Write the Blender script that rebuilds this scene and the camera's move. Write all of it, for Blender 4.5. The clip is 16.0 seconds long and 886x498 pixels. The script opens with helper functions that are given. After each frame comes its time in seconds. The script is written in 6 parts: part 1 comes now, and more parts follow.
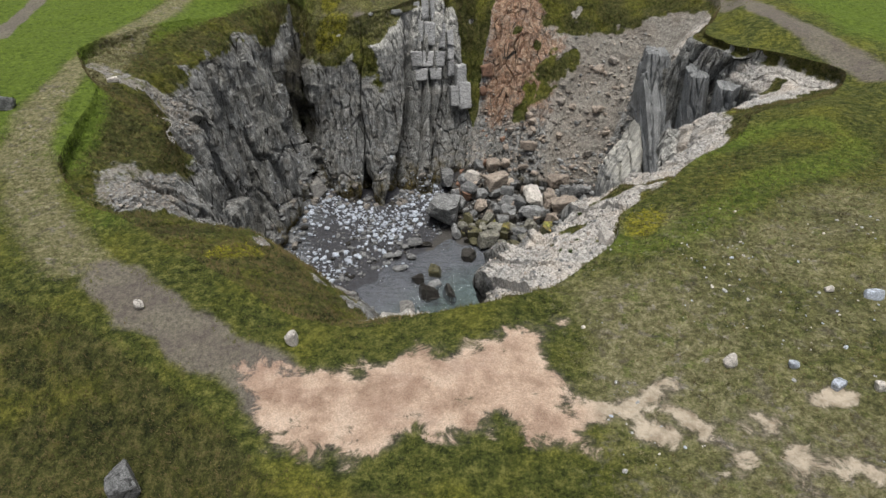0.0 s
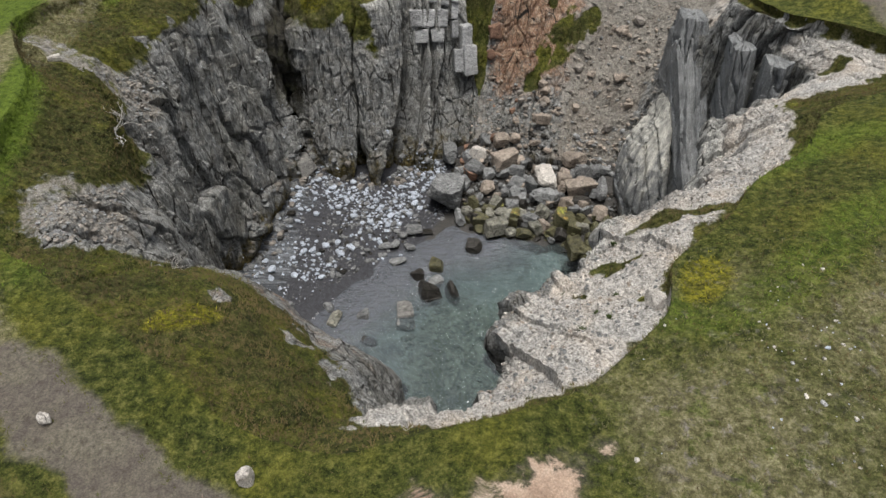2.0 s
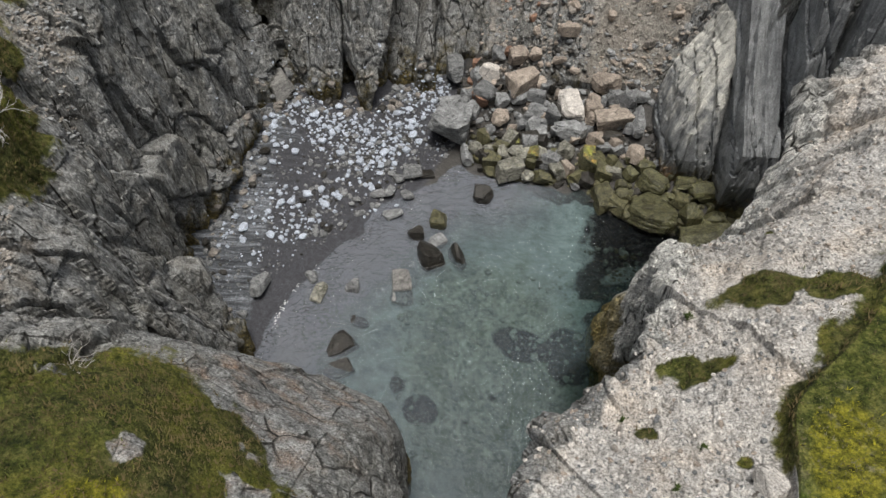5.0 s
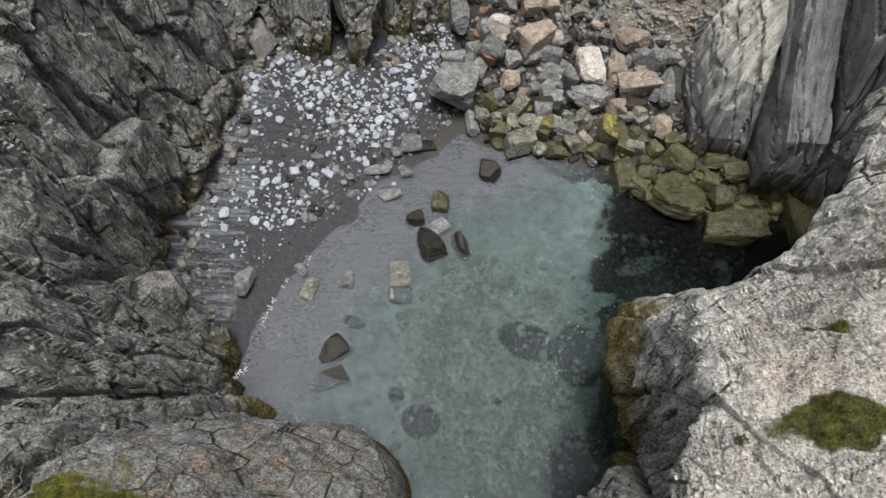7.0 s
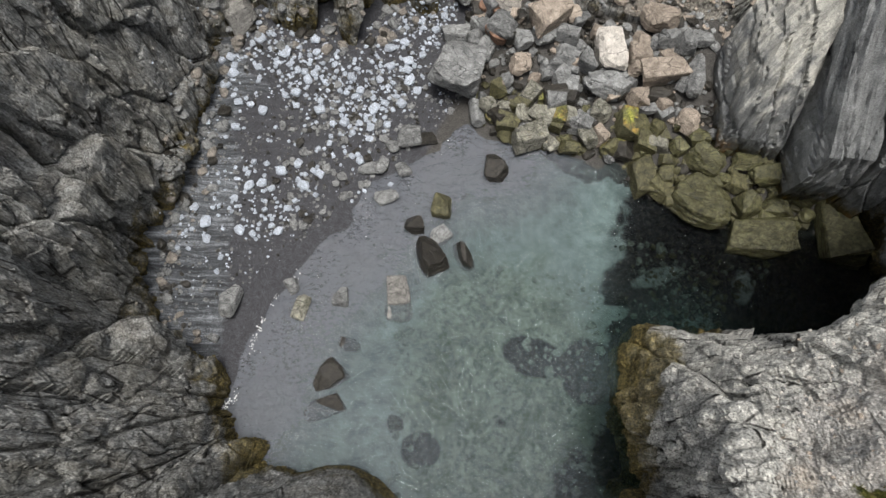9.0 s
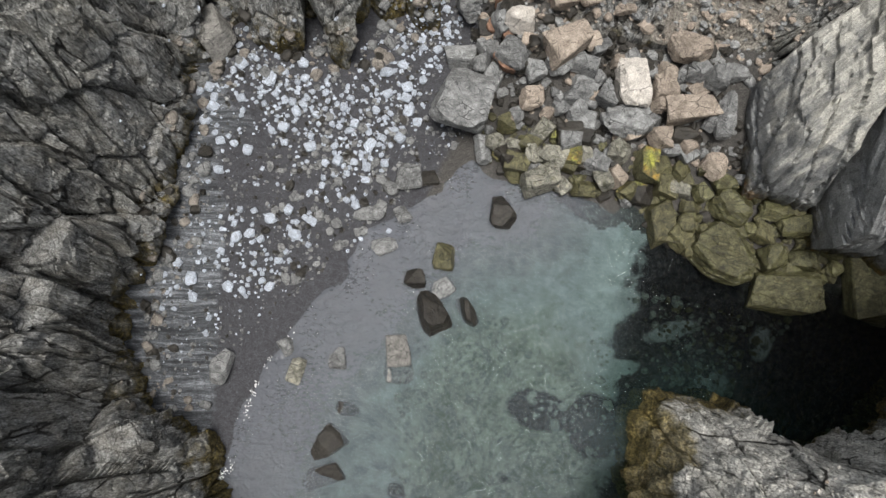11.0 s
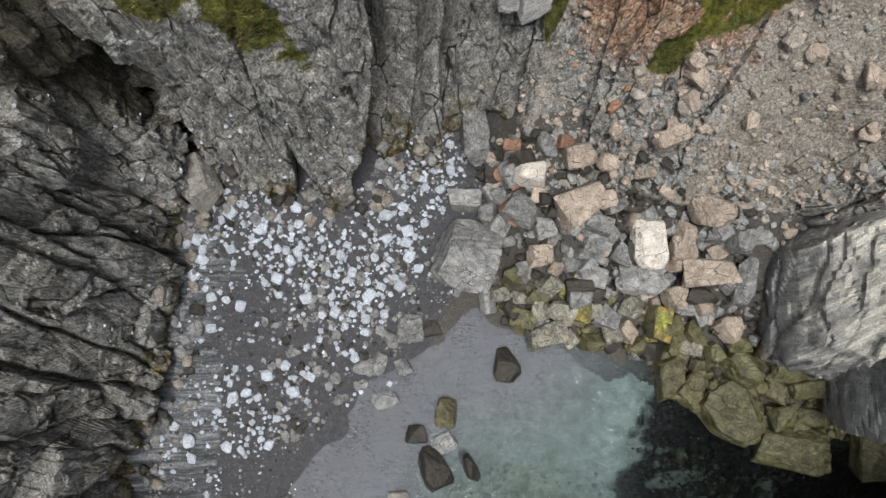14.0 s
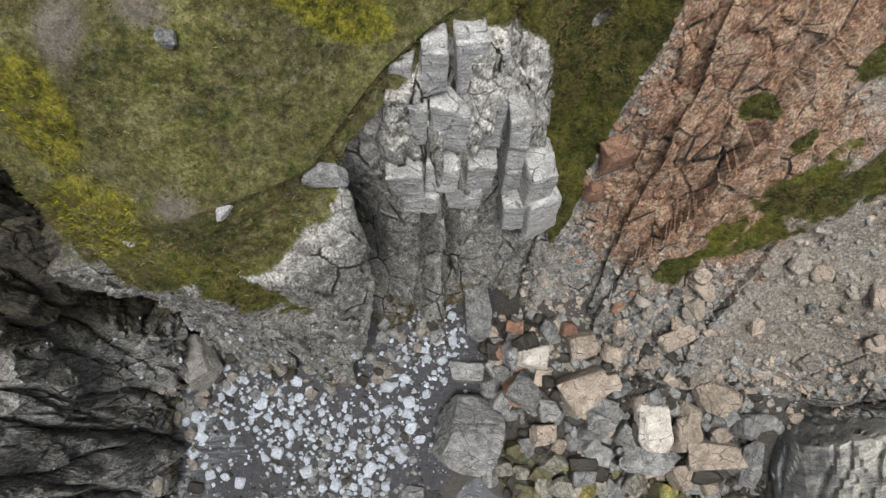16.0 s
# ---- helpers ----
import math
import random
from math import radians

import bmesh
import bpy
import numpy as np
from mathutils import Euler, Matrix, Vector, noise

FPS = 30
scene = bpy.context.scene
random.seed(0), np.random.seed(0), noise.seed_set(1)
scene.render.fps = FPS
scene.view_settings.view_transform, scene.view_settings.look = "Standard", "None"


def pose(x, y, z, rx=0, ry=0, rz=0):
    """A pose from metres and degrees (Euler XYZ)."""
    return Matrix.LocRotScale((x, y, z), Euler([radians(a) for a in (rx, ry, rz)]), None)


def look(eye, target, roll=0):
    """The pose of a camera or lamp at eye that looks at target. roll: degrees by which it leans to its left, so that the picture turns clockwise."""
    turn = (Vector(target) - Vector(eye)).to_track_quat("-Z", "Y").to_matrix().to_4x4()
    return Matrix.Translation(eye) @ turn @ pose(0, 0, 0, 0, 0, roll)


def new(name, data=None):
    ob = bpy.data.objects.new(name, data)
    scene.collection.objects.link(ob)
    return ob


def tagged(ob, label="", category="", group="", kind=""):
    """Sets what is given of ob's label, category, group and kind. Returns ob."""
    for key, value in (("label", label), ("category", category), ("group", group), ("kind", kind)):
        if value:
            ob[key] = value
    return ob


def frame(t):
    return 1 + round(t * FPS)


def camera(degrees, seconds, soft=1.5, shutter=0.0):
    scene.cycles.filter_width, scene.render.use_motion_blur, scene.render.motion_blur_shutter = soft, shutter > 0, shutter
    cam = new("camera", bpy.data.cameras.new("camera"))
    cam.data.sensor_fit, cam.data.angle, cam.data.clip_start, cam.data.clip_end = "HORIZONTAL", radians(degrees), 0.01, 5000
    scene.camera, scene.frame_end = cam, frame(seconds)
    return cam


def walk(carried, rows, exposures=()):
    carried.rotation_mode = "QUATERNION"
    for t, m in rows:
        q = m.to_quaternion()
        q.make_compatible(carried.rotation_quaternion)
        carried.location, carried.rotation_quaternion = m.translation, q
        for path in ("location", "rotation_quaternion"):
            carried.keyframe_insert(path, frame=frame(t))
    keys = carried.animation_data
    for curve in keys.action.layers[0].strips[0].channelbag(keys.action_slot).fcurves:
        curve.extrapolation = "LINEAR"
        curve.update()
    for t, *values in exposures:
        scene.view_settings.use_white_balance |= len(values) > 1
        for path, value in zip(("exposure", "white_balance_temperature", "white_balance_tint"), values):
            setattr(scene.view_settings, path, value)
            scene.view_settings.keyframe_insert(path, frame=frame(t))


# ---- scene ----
cam = camera(68.5, 16.0)
METRES, EYE, TILT, LEAN, TURN = 40.0, 22.7, -35.0, 0.0, 0.0
ROWS = [
    (0.0, 0.0, 0.0, 0.0, 0.0, 0.0, -0.0),
    (0.5, -0.0006, 0.024, 0.0169, 0.01, -0.35, -0.04),
    (1.0, -0.0008, 0.049, 0.0335, 0.03, -1.59, -0.09),
    (1.5, -0.0011, 0.0748, 0.0503, 0.05, -3.37, -0.15),
    (2.0, -0.0024, 0.0998, 0.0673, 0.06, -5.33, -0.21),
    (2.5, -0.0035, 0.123, 0.0823, 0.07, -7.27, -0.28),
    (3.0, -0.0041, 0.1474, 0.0967, 0.08, -9.23, -0.34),
    (3.5, -0.005, 0.1725, 0.112, 0.08, -11.46, -0.4),
    (4.0, -0.0057, 0.1989, 0.1284, 0.1, -13.71, -0.45),
    (6.5, -0.0089, 0.322, 0.2052, 0.21, -24.83, -0.67),
    (7.0, -0.0099, 0.3434, 0.2199, 0.22, -27.05, -0.7),
    (7.5, -0.0108, 0.3656, 0.2351, 0.22, -29.26, -0.76),
    (8.0, -0.0115, 0.3882, 0.2503, 0.23, -31.48, -0.8),
    (8.5, -0.0125, 0.4123, 0.2661, 0.23, -33.72, -0.82),
    (9.0, -0.0128, 0.4382, 0.2834, 0.26, -35.95, -0.85),
    (11.5, -0.0185, 0.5807, 0.3783, 0.28, -46.56, -1.02),
    (12.0, -0.019, 0.61, 0.3986, 0.34, -48.63, -1.03),
    (12.5, -0.0198, 0.639, 0.4194, 0.4, -50.75, -1.04),
    (13.0, -0.0207, 0.6679, 0.4403, 0.42, -52.87, -1.06),
    (13.5, -0.0223, 0.6964, 0.4599, 0.35, -53.36, -1.14),
    (14.0, -0.0237, 0.7244, 0.4799, 0.32, -53.16, -1.19),
    (14.5, -0.0258, 0.7518, 0.499, 0.27, -52.95, -1.28),
    (15.0, -0.026, 0.7792, 0.5187, 0.29, -52.78, -1.26),
    (15.5, -0.0268, 0.8053, 0.5376, 0.31, -52.47, -1.24),
    (16.0, -0.0281, 0.8305, 0.5556, 0.3, -52.15, -1.26),
]
EXPOSURES = [(0, 0.42), (4, 0.45), (6.5, 0.55), (9, 0.64), (14.5, 0.65), (16, 0.57)]
walk_rows = [(t, pose(0, 0, EYE, TILT, LEAN, TURN) @ pose(METRES * x, METRES * y, METRES * z, 90 + pitch, roll, yaw)) for t, x, y, z, yaw, pitch, roll in ROWS]
walk(cam, walk_rows, EXPOSURES)

# ---- sky, sun, exposure ----
world = bpy.data.worlds.new("overcast")
scene.world = world
world.use_nodes = True
wn = world.node_tree.nodes
sky = wn.new("ShaderNodeTexSky")
sky.sky_type, sky.sun_disc = "NISHITA", False
sky.sun_elevation, sky.sun_rotation = radians(86), radians(180)
sky.dust_density, sky.air_density = 6.0, 1.0
soften = wn.new("ShaderNodeHueSaturation")
soften.inputs["Saturation"].default_value = 0.45
world.node_tree.links.new(sky.outputs[0], soften.inputs["Color"])
world.node_tree.links.new(soften.outputs[0], wn["Background"].inputs[0])
wn["Background"].inputs[1].default_value = 0.08
sun = new("sun", bpy.data.lights.new("sun", "SUN"))
sun.data.energy, sun.data.angle, sun.data.color = 1.95, radians(20), (1.0, 0.97, 0.92)
sun.matrix_world = look((0.2, -3.0, 40), (0, 0, 0))

# ---- noise helpers ----
rng = np.random.default_rng(7)


def lattice(i, j, k, seed):
    h = (i * 374761393 + j * 668265263 + k * 2147483647 + seed * 974634777) & 0xFFFFFFFF
    h = ((h ^ (h >> 13)) * 1274126177) & 0xFFFFFFFF
    h = ((h ^ (h >> 15)) * 2246822519) & 0xFFFFFFFF
    return ((h ^ (h >> 16)) & 0xFFFFFF) / 16777215.0


def grain(p, seed=0):
    """Smooth value noise, 0 to 1, at points p (n x 3)."""
    i = np.floor(p).astype(np.int64)
    f = p - i
    f = f * f * (3 - 2 * f)
    out = np.zeros(len(p))
    for a in (0, 1):
        for b in (0, 1):
            for c in (0, 1):
                w = (f[:, 0] if a else 1 - f[:, 0]) * (f[:, 1] if b else 1 - f[:, 1]) * (f[:, 2] if c else 1 - f[:, 2])
                out += w * lattice(i[:, 0] + a, i[:, 1] + b, i[:, 2] + c, seed)
    return out


def fbm(p, octaves=4, seed=0):
    out, amp, total = np.zeros(len(p)), 1.0, 0.0
    for o in range(octaves):
        out += amp * (grain(p * 2.0 ** o + 17.3 * o, seed + o) - 0.5)
        total += amp
        amp *= 0.5
    return out / total * 2


def blocks(p, seed=0):
    """Cells of broken rock: nearest and second distance, a random number and a random tilt a cell."""
    i = np.floor(p).astype(np.int64)
    f = p - i
    n = len(p)
    d1, d2 = np.full(n, 9.0), np.full(n, 9.0)
    rnd, tilt = np.zeros(n), np.zeros(n)
    for a in (-1, 0, 1):
        for b in (-1, 0, 1):
            for c in (-1, 0, 1):
                x, y, z = i[:, 0] + a, i[:, 1] + b, i[:, 2] + c
                q = np.stack([a + lattice(x, y, z, seed), b + lattice(x, y, z, seed + 1), c + lattice(x, y, z, seed + 2)], 1) - f
                d = (q * q).sum(1)
                near = d < d1
                d2 = np.where(near, d1, np.minimum(d2, d))
                r = lattice(x, y, z, seed + 3)
                r2 = lattice(x, y, z, seed + 4) - 0.5
                r3 = lattice(x, y, z, seed + 5) - 0.5
                rnd = np.where(near, r, rnd)
                tilt = np.where(near, q[:, 0] * r2 + q[:, 1] * r3 + q[:, 2] * (r2 + r3) * 0.5, tilt)
                d1 = np.where(near, d, d1)
    return np.sqrt(d1), np.sqrt(d2), rnd, tilt


def smooth(a, b, x):
    t = np.clip((x - a) / (b - a), 0, 1)
    return t * t * (3 - 2 * t)


def near_line(x, y, line):
    """Distance of points to a polyline in plan."""
    best = np.full(np.shape(x), 1e9)
    for (ax, ay), (bx, by) in zip(line[:-1], line[1:]):
        dx, dy = bx - ax, by - ay
        t = np.clip(((x - ax) * dx + (y - ay) * dy) / (dx * dx + dy * dy), 0, 1)
        best = np.minimum(best, np.hypot(x - ax - t * dx, y - ay - t * dy))
    return best


def blob(x, y, cx, cy, rx, ry, turn=0.0):
    """1 in the middle of an oval, 0 at its edge and beyond."""
    c, s = math.cos(radians(turn)), math.sin(radians(turn))
    u, v = (x - cx) * c + (y - cy) * s, -(x - cx) * s + (y - cy) * c
    return 1 - np.clip(np.hypot(u / rx, v / ry), 0, 2) / 1


# ---- materials ----
class Nodes:
    def __init__(self, name):
        self.mat = bpy.data.materials.new(name)
        self.mat.use_nodes = True
        self.tree = self.mat.node_tree
        self.bsdf = self.tree.nodes["Principled BSDF"]
        self.where = self.tree.nodes.new("ShaderNodeNewGeometry").outputs["Position"]

    def put(self, socket, value):
        if isinstance(value, bpy.types.NodeSocket):
            self.tree.links.new(value, socket)
        elif value is not None:
            if isinstance(value, tuple) and len(value) == 3 and socket.type == "RGBA":
                value = (*value, 1)
            socket.default_value = value

    def scaled(self, vector, scale, turn=(0, 0, 0)):
        n = self.tree.nodes.new("ShaderNodeMapping")
        self.put(n.inputs["Vector"], vector)
        n.inputs["Scale"].default_value = scale
        n.inputs["Rotation"].default_value = [radians(a) for a in turn]
        return n.outputs[0]

    def noise(self, scale=1.0, detail=4.0, rough=0.55, vector=None, distort=0.0):
        n = self.tree.nodes.new("ShaderNodeTexNoise")
        self.put(n.inputs["Vector"], vector or self.where)
        n.inputs["Scale"].default_value, n.inputs["Detail"].default_value = scale, detail
        n.inputs["Roughness"].default_value, n.inputs["Distortion"].default_value = rough, distort
        return n.outputs[0]

    def noise_colour(self, scale=1.0, detail=3.0):
        n = self.tree.nodes.new("ShaderNodeTexNoise")
        self.put(n.inputs["Vector"], self.where)
        n.inputs["Scale"].default_value, n.inputs["Detail"].default_value = scale, detail
        return n.outputs["Color"]

    def cells(self, scale=1.0, feature="F1", vector=None, out="Distance"):
        n = self.tree.nodes.new("ShaderNodeTexVoronoi")
        n.feature = feature
        self.put(n.inputs["Vector"], vector or self.where)
        n.inputs["Scale"].default_value = scale
        return n.outputs[out]

    def ramp(self, value, *stops):
        n = self.tree.nodes.new("ShaderNodeValToRGB")
        self.put(n.inputs[0], value)
        e = n.color_ramp.elements
        while len(e) < len(stops):
            e.new(0.5)
        for k, (at, colour) in zip(e, stops):
            k.position = at
            k.color = (*colour, 1) if isinstance(colour, tuple) else (colour, colour, colour, 1)
        return n.outputs[0]

    def mix(self, fac, a, b, mode="MIX"):
        n = self.tree.nodes.new("ShaderNodeMix")
        n.data_type, n.blend_type = "RGBA", mode
        self.put(n.inputs[0], fac)
        self.put(n.inputs[6], a)
        self.put(n.inputs[7], b)
        return n.outputs[2]

    def math(self, op, a, b=0.5, c=None):
        n = self.tree.nodes.new("ShaderNodeMath")
        n.operation = op
        self.put(n.inputs[0], a)
        self.put(n.inputs[1], b)
        if c is not None:
            self.put(n.inputs[2], c)
        return n.outputs[0]

    def attr(self, name):
        n = self.tree.nodes.new("ShaderNodeAttribute")
        n.attribute_name = name
        return n.outputs["Fac"]

    def colour_attr(self, name):
        n = self.tree.nodes.new("ShaderNodeAttribute")
        n.attribute_name = name
        return n.outputs["Color"]

    def random(self):
        return self.tree.nodes.new("ShaderNodeObjectInfo").outputs["Random"]

    def local(self):
        return self.tree.nodes.new("ShaderNodeTexCoord").outputs["Object"]

    def height(self):
        n = self.tree.nodes.new("ShaderNodeSeparateXYZ")
        self.put(n.inputs[0], self.where)
        return n.outputs[2]

    def edge(self, mask, noise, width=0.12, ragged=0.9):
        """A mask made crisp, with an uneven border."""
        v = self.math("ADD", mask, self.math("MULTIPLY", self.math("SUBTRACT", noise, 0.5), ragged))
        n = self.tree.nodes.new("ShaderNodeMapRange")
        n.interpolation_type = "SMOOTHSTEP"
        self.put(n.inputs[0], v)
        n.inputs[1].default_value, n.inputs[2].default_value = 0.5 - width, 0.5 + width
        return n.outputs[0]

    def bump(self, height, strength=0.5, distance=0.05, normal=None):
        n = self.tree.nodes.new("ShaderNodeBump")
        n.inputs["Strength"].default_value, n.inputs["Distance"].default_value = strength, distance
        self.put(n.inputs["Height"], height)
        if normal:
            self.put(n.inputs["Normal"], normal)
        return n.outputs[0]

    def speckle(self, colour, noise, gain=3.2):
        """Fine light and dark grains over a colour."""
        return self.mix(1.0, colour, self.math("MAXIMUM", self.math("MULTIPLY_ADD", noise, gain, 1 - 0.5 * gain), 0.2), "MULTIPLY")

    def finish(self, colour, rough=0.9, normal=None, specular=0.3):
        self.put(self.bsdf.inputs["Base Color"], colour)
        self.put(self.bsdf.inputs["Roughness"], rough)
        self.put(self.bsdf.inputs["Specular IOR Level"], specular)
        if normal:
            self.put(self.bsdf.inputs["Normal"], normal)
        return self.mat


def coast_material():
    """Rock, turf, scree and bare soil of the headland; the masks say where each lies."""
    m = Nodes("headland")
    fine, mid, wide = m.noise(9, 6, 0.65), m.noise(1.6, 5), m.noise(0.35, 4)
    bent = m.mix(0.09, m.where, m.noise_colour(1.1, 4), "LINEAR_LIGHT")
    streak = m.noise(1, 7, 0.66, m.scaled(bent, (5.0, 5.0, 0.4)))
    lamina = m.noise(1, 4, 0.7, m.scaled(bent, (22, 22, 0.8)))
    flat = m.noise(1, 6, 0.65, m.scaled(bent, (1.2, 1.2, 5.0), (14, 22, 0)))
    crack = m.cells(1, "DISTANCE_TO_EDGE", m.scaled(bent, (1.3, 1.3, 0.2), (4, -5, 20)))
    crack2 = m.cells(1, "DISTANCE_TO_EDGE", m.scaled(bent, (2.4, 2.4, 1.1), (8, 5, 0)))
    broken = m.ramp(m.noise(0.9, 4, 0.6), (0.46, 0.0), (0.58, 1.0))
    plate = m.cells(1, "F1", m.scaled(bent, (2.6, 2.6, 0.7), (6, -8, 20)), "Color")
    rock = m.ramp(streak, (0.36, (0.08, 0.083, 0.082)), (0.5, (0.21, 0.214, 0.207)), (0.64, (0.4, 0.405, 0.39)))
    rock = m.mix(0.3, rock, m.ramp(m.math("MULTIPLY", plate, 1.0), (0.05, (0.1, 0.1, 0.092)), (0.95, (0.42, 0.425, 0.41))))
    rock = m.mix(m.ramp(mid, (0.46, 0.0), (0.62, 0.42)), rock, (0.2, 0.182, 0.15))
    rock = m.mix(m.ramp(flat, (0.5, 0.0), (0.68, 0.4)), rock, (0.44, 0.44, 0.42))
    rock = m.mix(m.ramp(wide, (0.5, 0.0), (0.62, 0.3)), rock, (0.13, 0.125, 0.095))
    rock = m.mix(m.edge(m.attr("pale"), mid, 0.3), rock, m.ramp(streak, (0.25, (0.21, 0.207, 0.188)), (0.55, (0.6, 0.592, 0.55))))
    rusty = m.ramp(m.math("ADD", m.math("MULTIPLY", streak, 0.3), m.math("ADD", m.math("MULTIPLY", m.noise(2.2, 9, 0.72), 0.45), m.math("MULTIPLY", fine, 0.25))), (0.38, (0.14, 0.075, 0.048)), (0.46, (0.28, 0.16, 0.1)), (0.54, (0.4, 0.275, 0.185)), (0.63, (0.52, 0.42, 0.31)))
    rock = m.mix(m.edge(m.attr("rust"), mid, 0.25), rock, rusty)
    rock = m.mix(m.ramp(lamina, (0.54, 0.0), (0.62, 0.4)), rock, (0.48, 0.49, 0.48))
    rock = m.mix(m.ramp(lamina, (0.36, 0.75), (0.44, 0.0)), rock, (0.035, 0.034, 0.031))
    rock = m.mix(m.math("MULTIPLY", m.ramp(crack, (0.0, 0.9), (0.02, 0.8), (0.04, 0.0)), m.math("ADD", broken, 0.15)), rock, (0.04, 0.038, 0.034))
    rock = m.mix(m.math("MULTIPLY", m.ramp(crack2, (0.0, 0.6), (0.015, 0.4), (0.035, 0.0)), m.math("SUBTRACT", 1.0, broken)), rock, (0.06, 0.058, 0.05))
    low = m.edge(m.math("MULTIPLY_ADD", m.height(), -0.3, 0.95), mid, 0.25, 1.4)
    rock = m.mix(low, rock, m.ramp(fine, (0.35, (0.03, 0.027, 0.018)), (0.52, (0.105, 0.085, 0.035)), (0.7, (0.22, 0.175, 0.06))))
    rock = m.mix(m.math("MULTIPLY", m.edge(m.attr("algae"), m.noise(1.3, 7, 0.7), 0.2, 1.2), 0.85), rock, m.ramp(m.math("ADD", m.math("MULTIPLY", streak, 0.4), m.math("MULTIPLY", fine, 0.6)), (0.36, (0.045, 0.038, 0.018)), (0.52, (0.17, 0.14, 0.055)), (0.68, (0.36, 0.27, 0.1))))
    # gully rock: damp olive-brown growth, with the gully's deep shade put into the colour
    rock = m.mix(m.math("MULTIPLY", m.edge(m.attr("damp_shade"), m.noise(0.9, 7, 0.7), 0.25, 1.2), 0.85), rock, m.ramp(m.noise(1.4, 7, 0.68), (0.38, (0.016, 0.014, 0.01)), (0.54, (0.05, 0.044, 0.026)), (0.66, (0.09, 0.095, 0.045))))
    stones = m.cells(15, "F1", None, "Color")
    stone_edge = m.cells(15, "F1")
    grit = m.cells(38, "F1", None, "Color")
    pebbles = m.mix(0.5, m.ramp(m.math("MULTIPLY", stones, 1.0), (0.1, (0.17, 0.155, 0.14)), (0.45, (0.42, 0.4, 0.37)), (0.95, (0.75, 0.73, 0.7))), m.ramp(m.math("MULTIPLY", grit, 1.0), (0.1, (0.14, 0.125, 0.11)), (0.95, (0.78, 0.76, 0.72))))
    scree = m.mix(0.2, m.ramp(m.math("ADD", m.math("MULTIPLY", fine, 0.6), m.math("MULTIPLY", mid, 0.4)), (0.36, (0.27, 0.25, 0.222)), (0.62, (0.6, 0.58, 0.54))), pebbles)
    scree = m.mix(m.ramp(m.noise(0.8, 5, 0.6), (0.48, 0.0), (0.64, 0.5)), scree, (0.44, 0.365, 0.285))
    scree = m.mix(m.ramp(m.noise(0.5, 6, 0.65), (0.5, 0.0), (0.6, 0.55)), scree, m.ramp(fine, (0.35, (0.2, 0.2, 0.195)), (0.65, (0.52, 0.52, 0.5))))
    scree = m.mix(m.ramp(m.noise(3.5, 6, 0.7), (0.3, 0.5), (0.42, 0.0)), scree, (0.17, 0.155, 0.135))
    slip = m.mix(0.35, m.ramp(fine, (0.32, (0.13, 0.122, 0.105)), (0.68, (0.345, 0.33, 0.285))), m.ramp(m.math("MULTIPLY", grit, 1.0), (0.1, (0.13, 0.115, 0.1)), (0.95, (0.4, 0.375, 0.34))))
    slip = m.mix(m.ramp(m.noise(0.7, 5), (0.45, 0.0), (0.65, 0.5)), slip, (0.2, 0.168, 0.138))
    scree = m.mix(m.attr("slip"), scree, slip)
    rock = m.mix(m.edge(m.attr("scree"), m.noise(2.5, 5), 0.14), rock, scree)
    tuft = m.noise(16, 6, 0.75)
    clump = m.noise(4.5, 5, 0.7)
    tone = m.math("ADD", m.math("MULTIPLY", tuft, 0.42), m.math("MULTIPLY", clump, 0.58))
    green = m.ramp(tone, (0.41, (0.018, 0.027, 0.005)), (0.5, (0.072, 0.088, 0.017)), (0.6, (0.19, 0.188, 0.052)))
    heath = m.ramp(tone, (0.4, (0.018, 0.024, 0.006)), (0.5, (0.066, 0.072, 0.018)), (0.62, (0.165, 0.15, 0.055)))
    turf = m.mix(m.edge(m.attr("heath"), m.noise(1.3, 6, 0.65), 0.22), green, heath)
    turf = m.mix(m.ramp(m.noise(0.55, 5), (0.47, 0.0), (0.66, 0.7)), turf, m.ramp(tone, (0.41, (0.06, 0.075, 0.01)), (0.6, (0.26, 0.25, 0.036))))
    turf = m.mix(m.edge(m.attr("lush"), m.noise(0.9, 5, 0.65), 0.35), turf, m.ramp(tone, (0.4, (0.05, 0.085, 0.009)), (0.62, (0.18, 0.25, 0.035))))
    dry = m.ramp(m.math("ADD", m.math("MULTIPLY", tone, 0.7), m.math("MULTIPLY", fine, 0.3)), (0.4, (0.095, 0.092, 0.04)), (0.5, (0.2, 0.19, 0.09)), (0.6, (0.34, 0.32, 0.19)))
    turf = m.mix(m.edge(m.attr("lichen"), m.noise(1.1, 7, 0.7), 0.3), turf, dry)
    turf = m.mix(m.math("MULTIPLY", m.ramp(m.noise(2.4, 6, 0.7), (0.54, 0.0), (0.62, 0.8)), m.attr("lichen")), turf, m.ramp(tone, (0.41, (0.035, 0.06, 0.009)), (0.6, (0.17, 0.21, 0.04))))
    turf = m.mix(m.math("MULTIPLY", m.ramp(m.noise(1.9, 7, 0.72, None, 0.5), (0.55, 0.0), (0.62, 0.75)), m.attr("lichen")), turf, m.ramp(fine, (0.35, (0.065, 0.054, 0.05)), (0.65, (0.2, 0.17, 0.16))))
    turf = m.mix(m.math("MULTIPLY", m.edge(m.attr("gorse"), m.noise(3.2, 7, 0.75), 0.14), 0.85), turf, m.ramp(tone, (0.42, (0.05, 0.055, 0.006)), (0.5, (0.17, 0.165, 0.015)), (0.6, (0.36, 0.33, 0.03))))
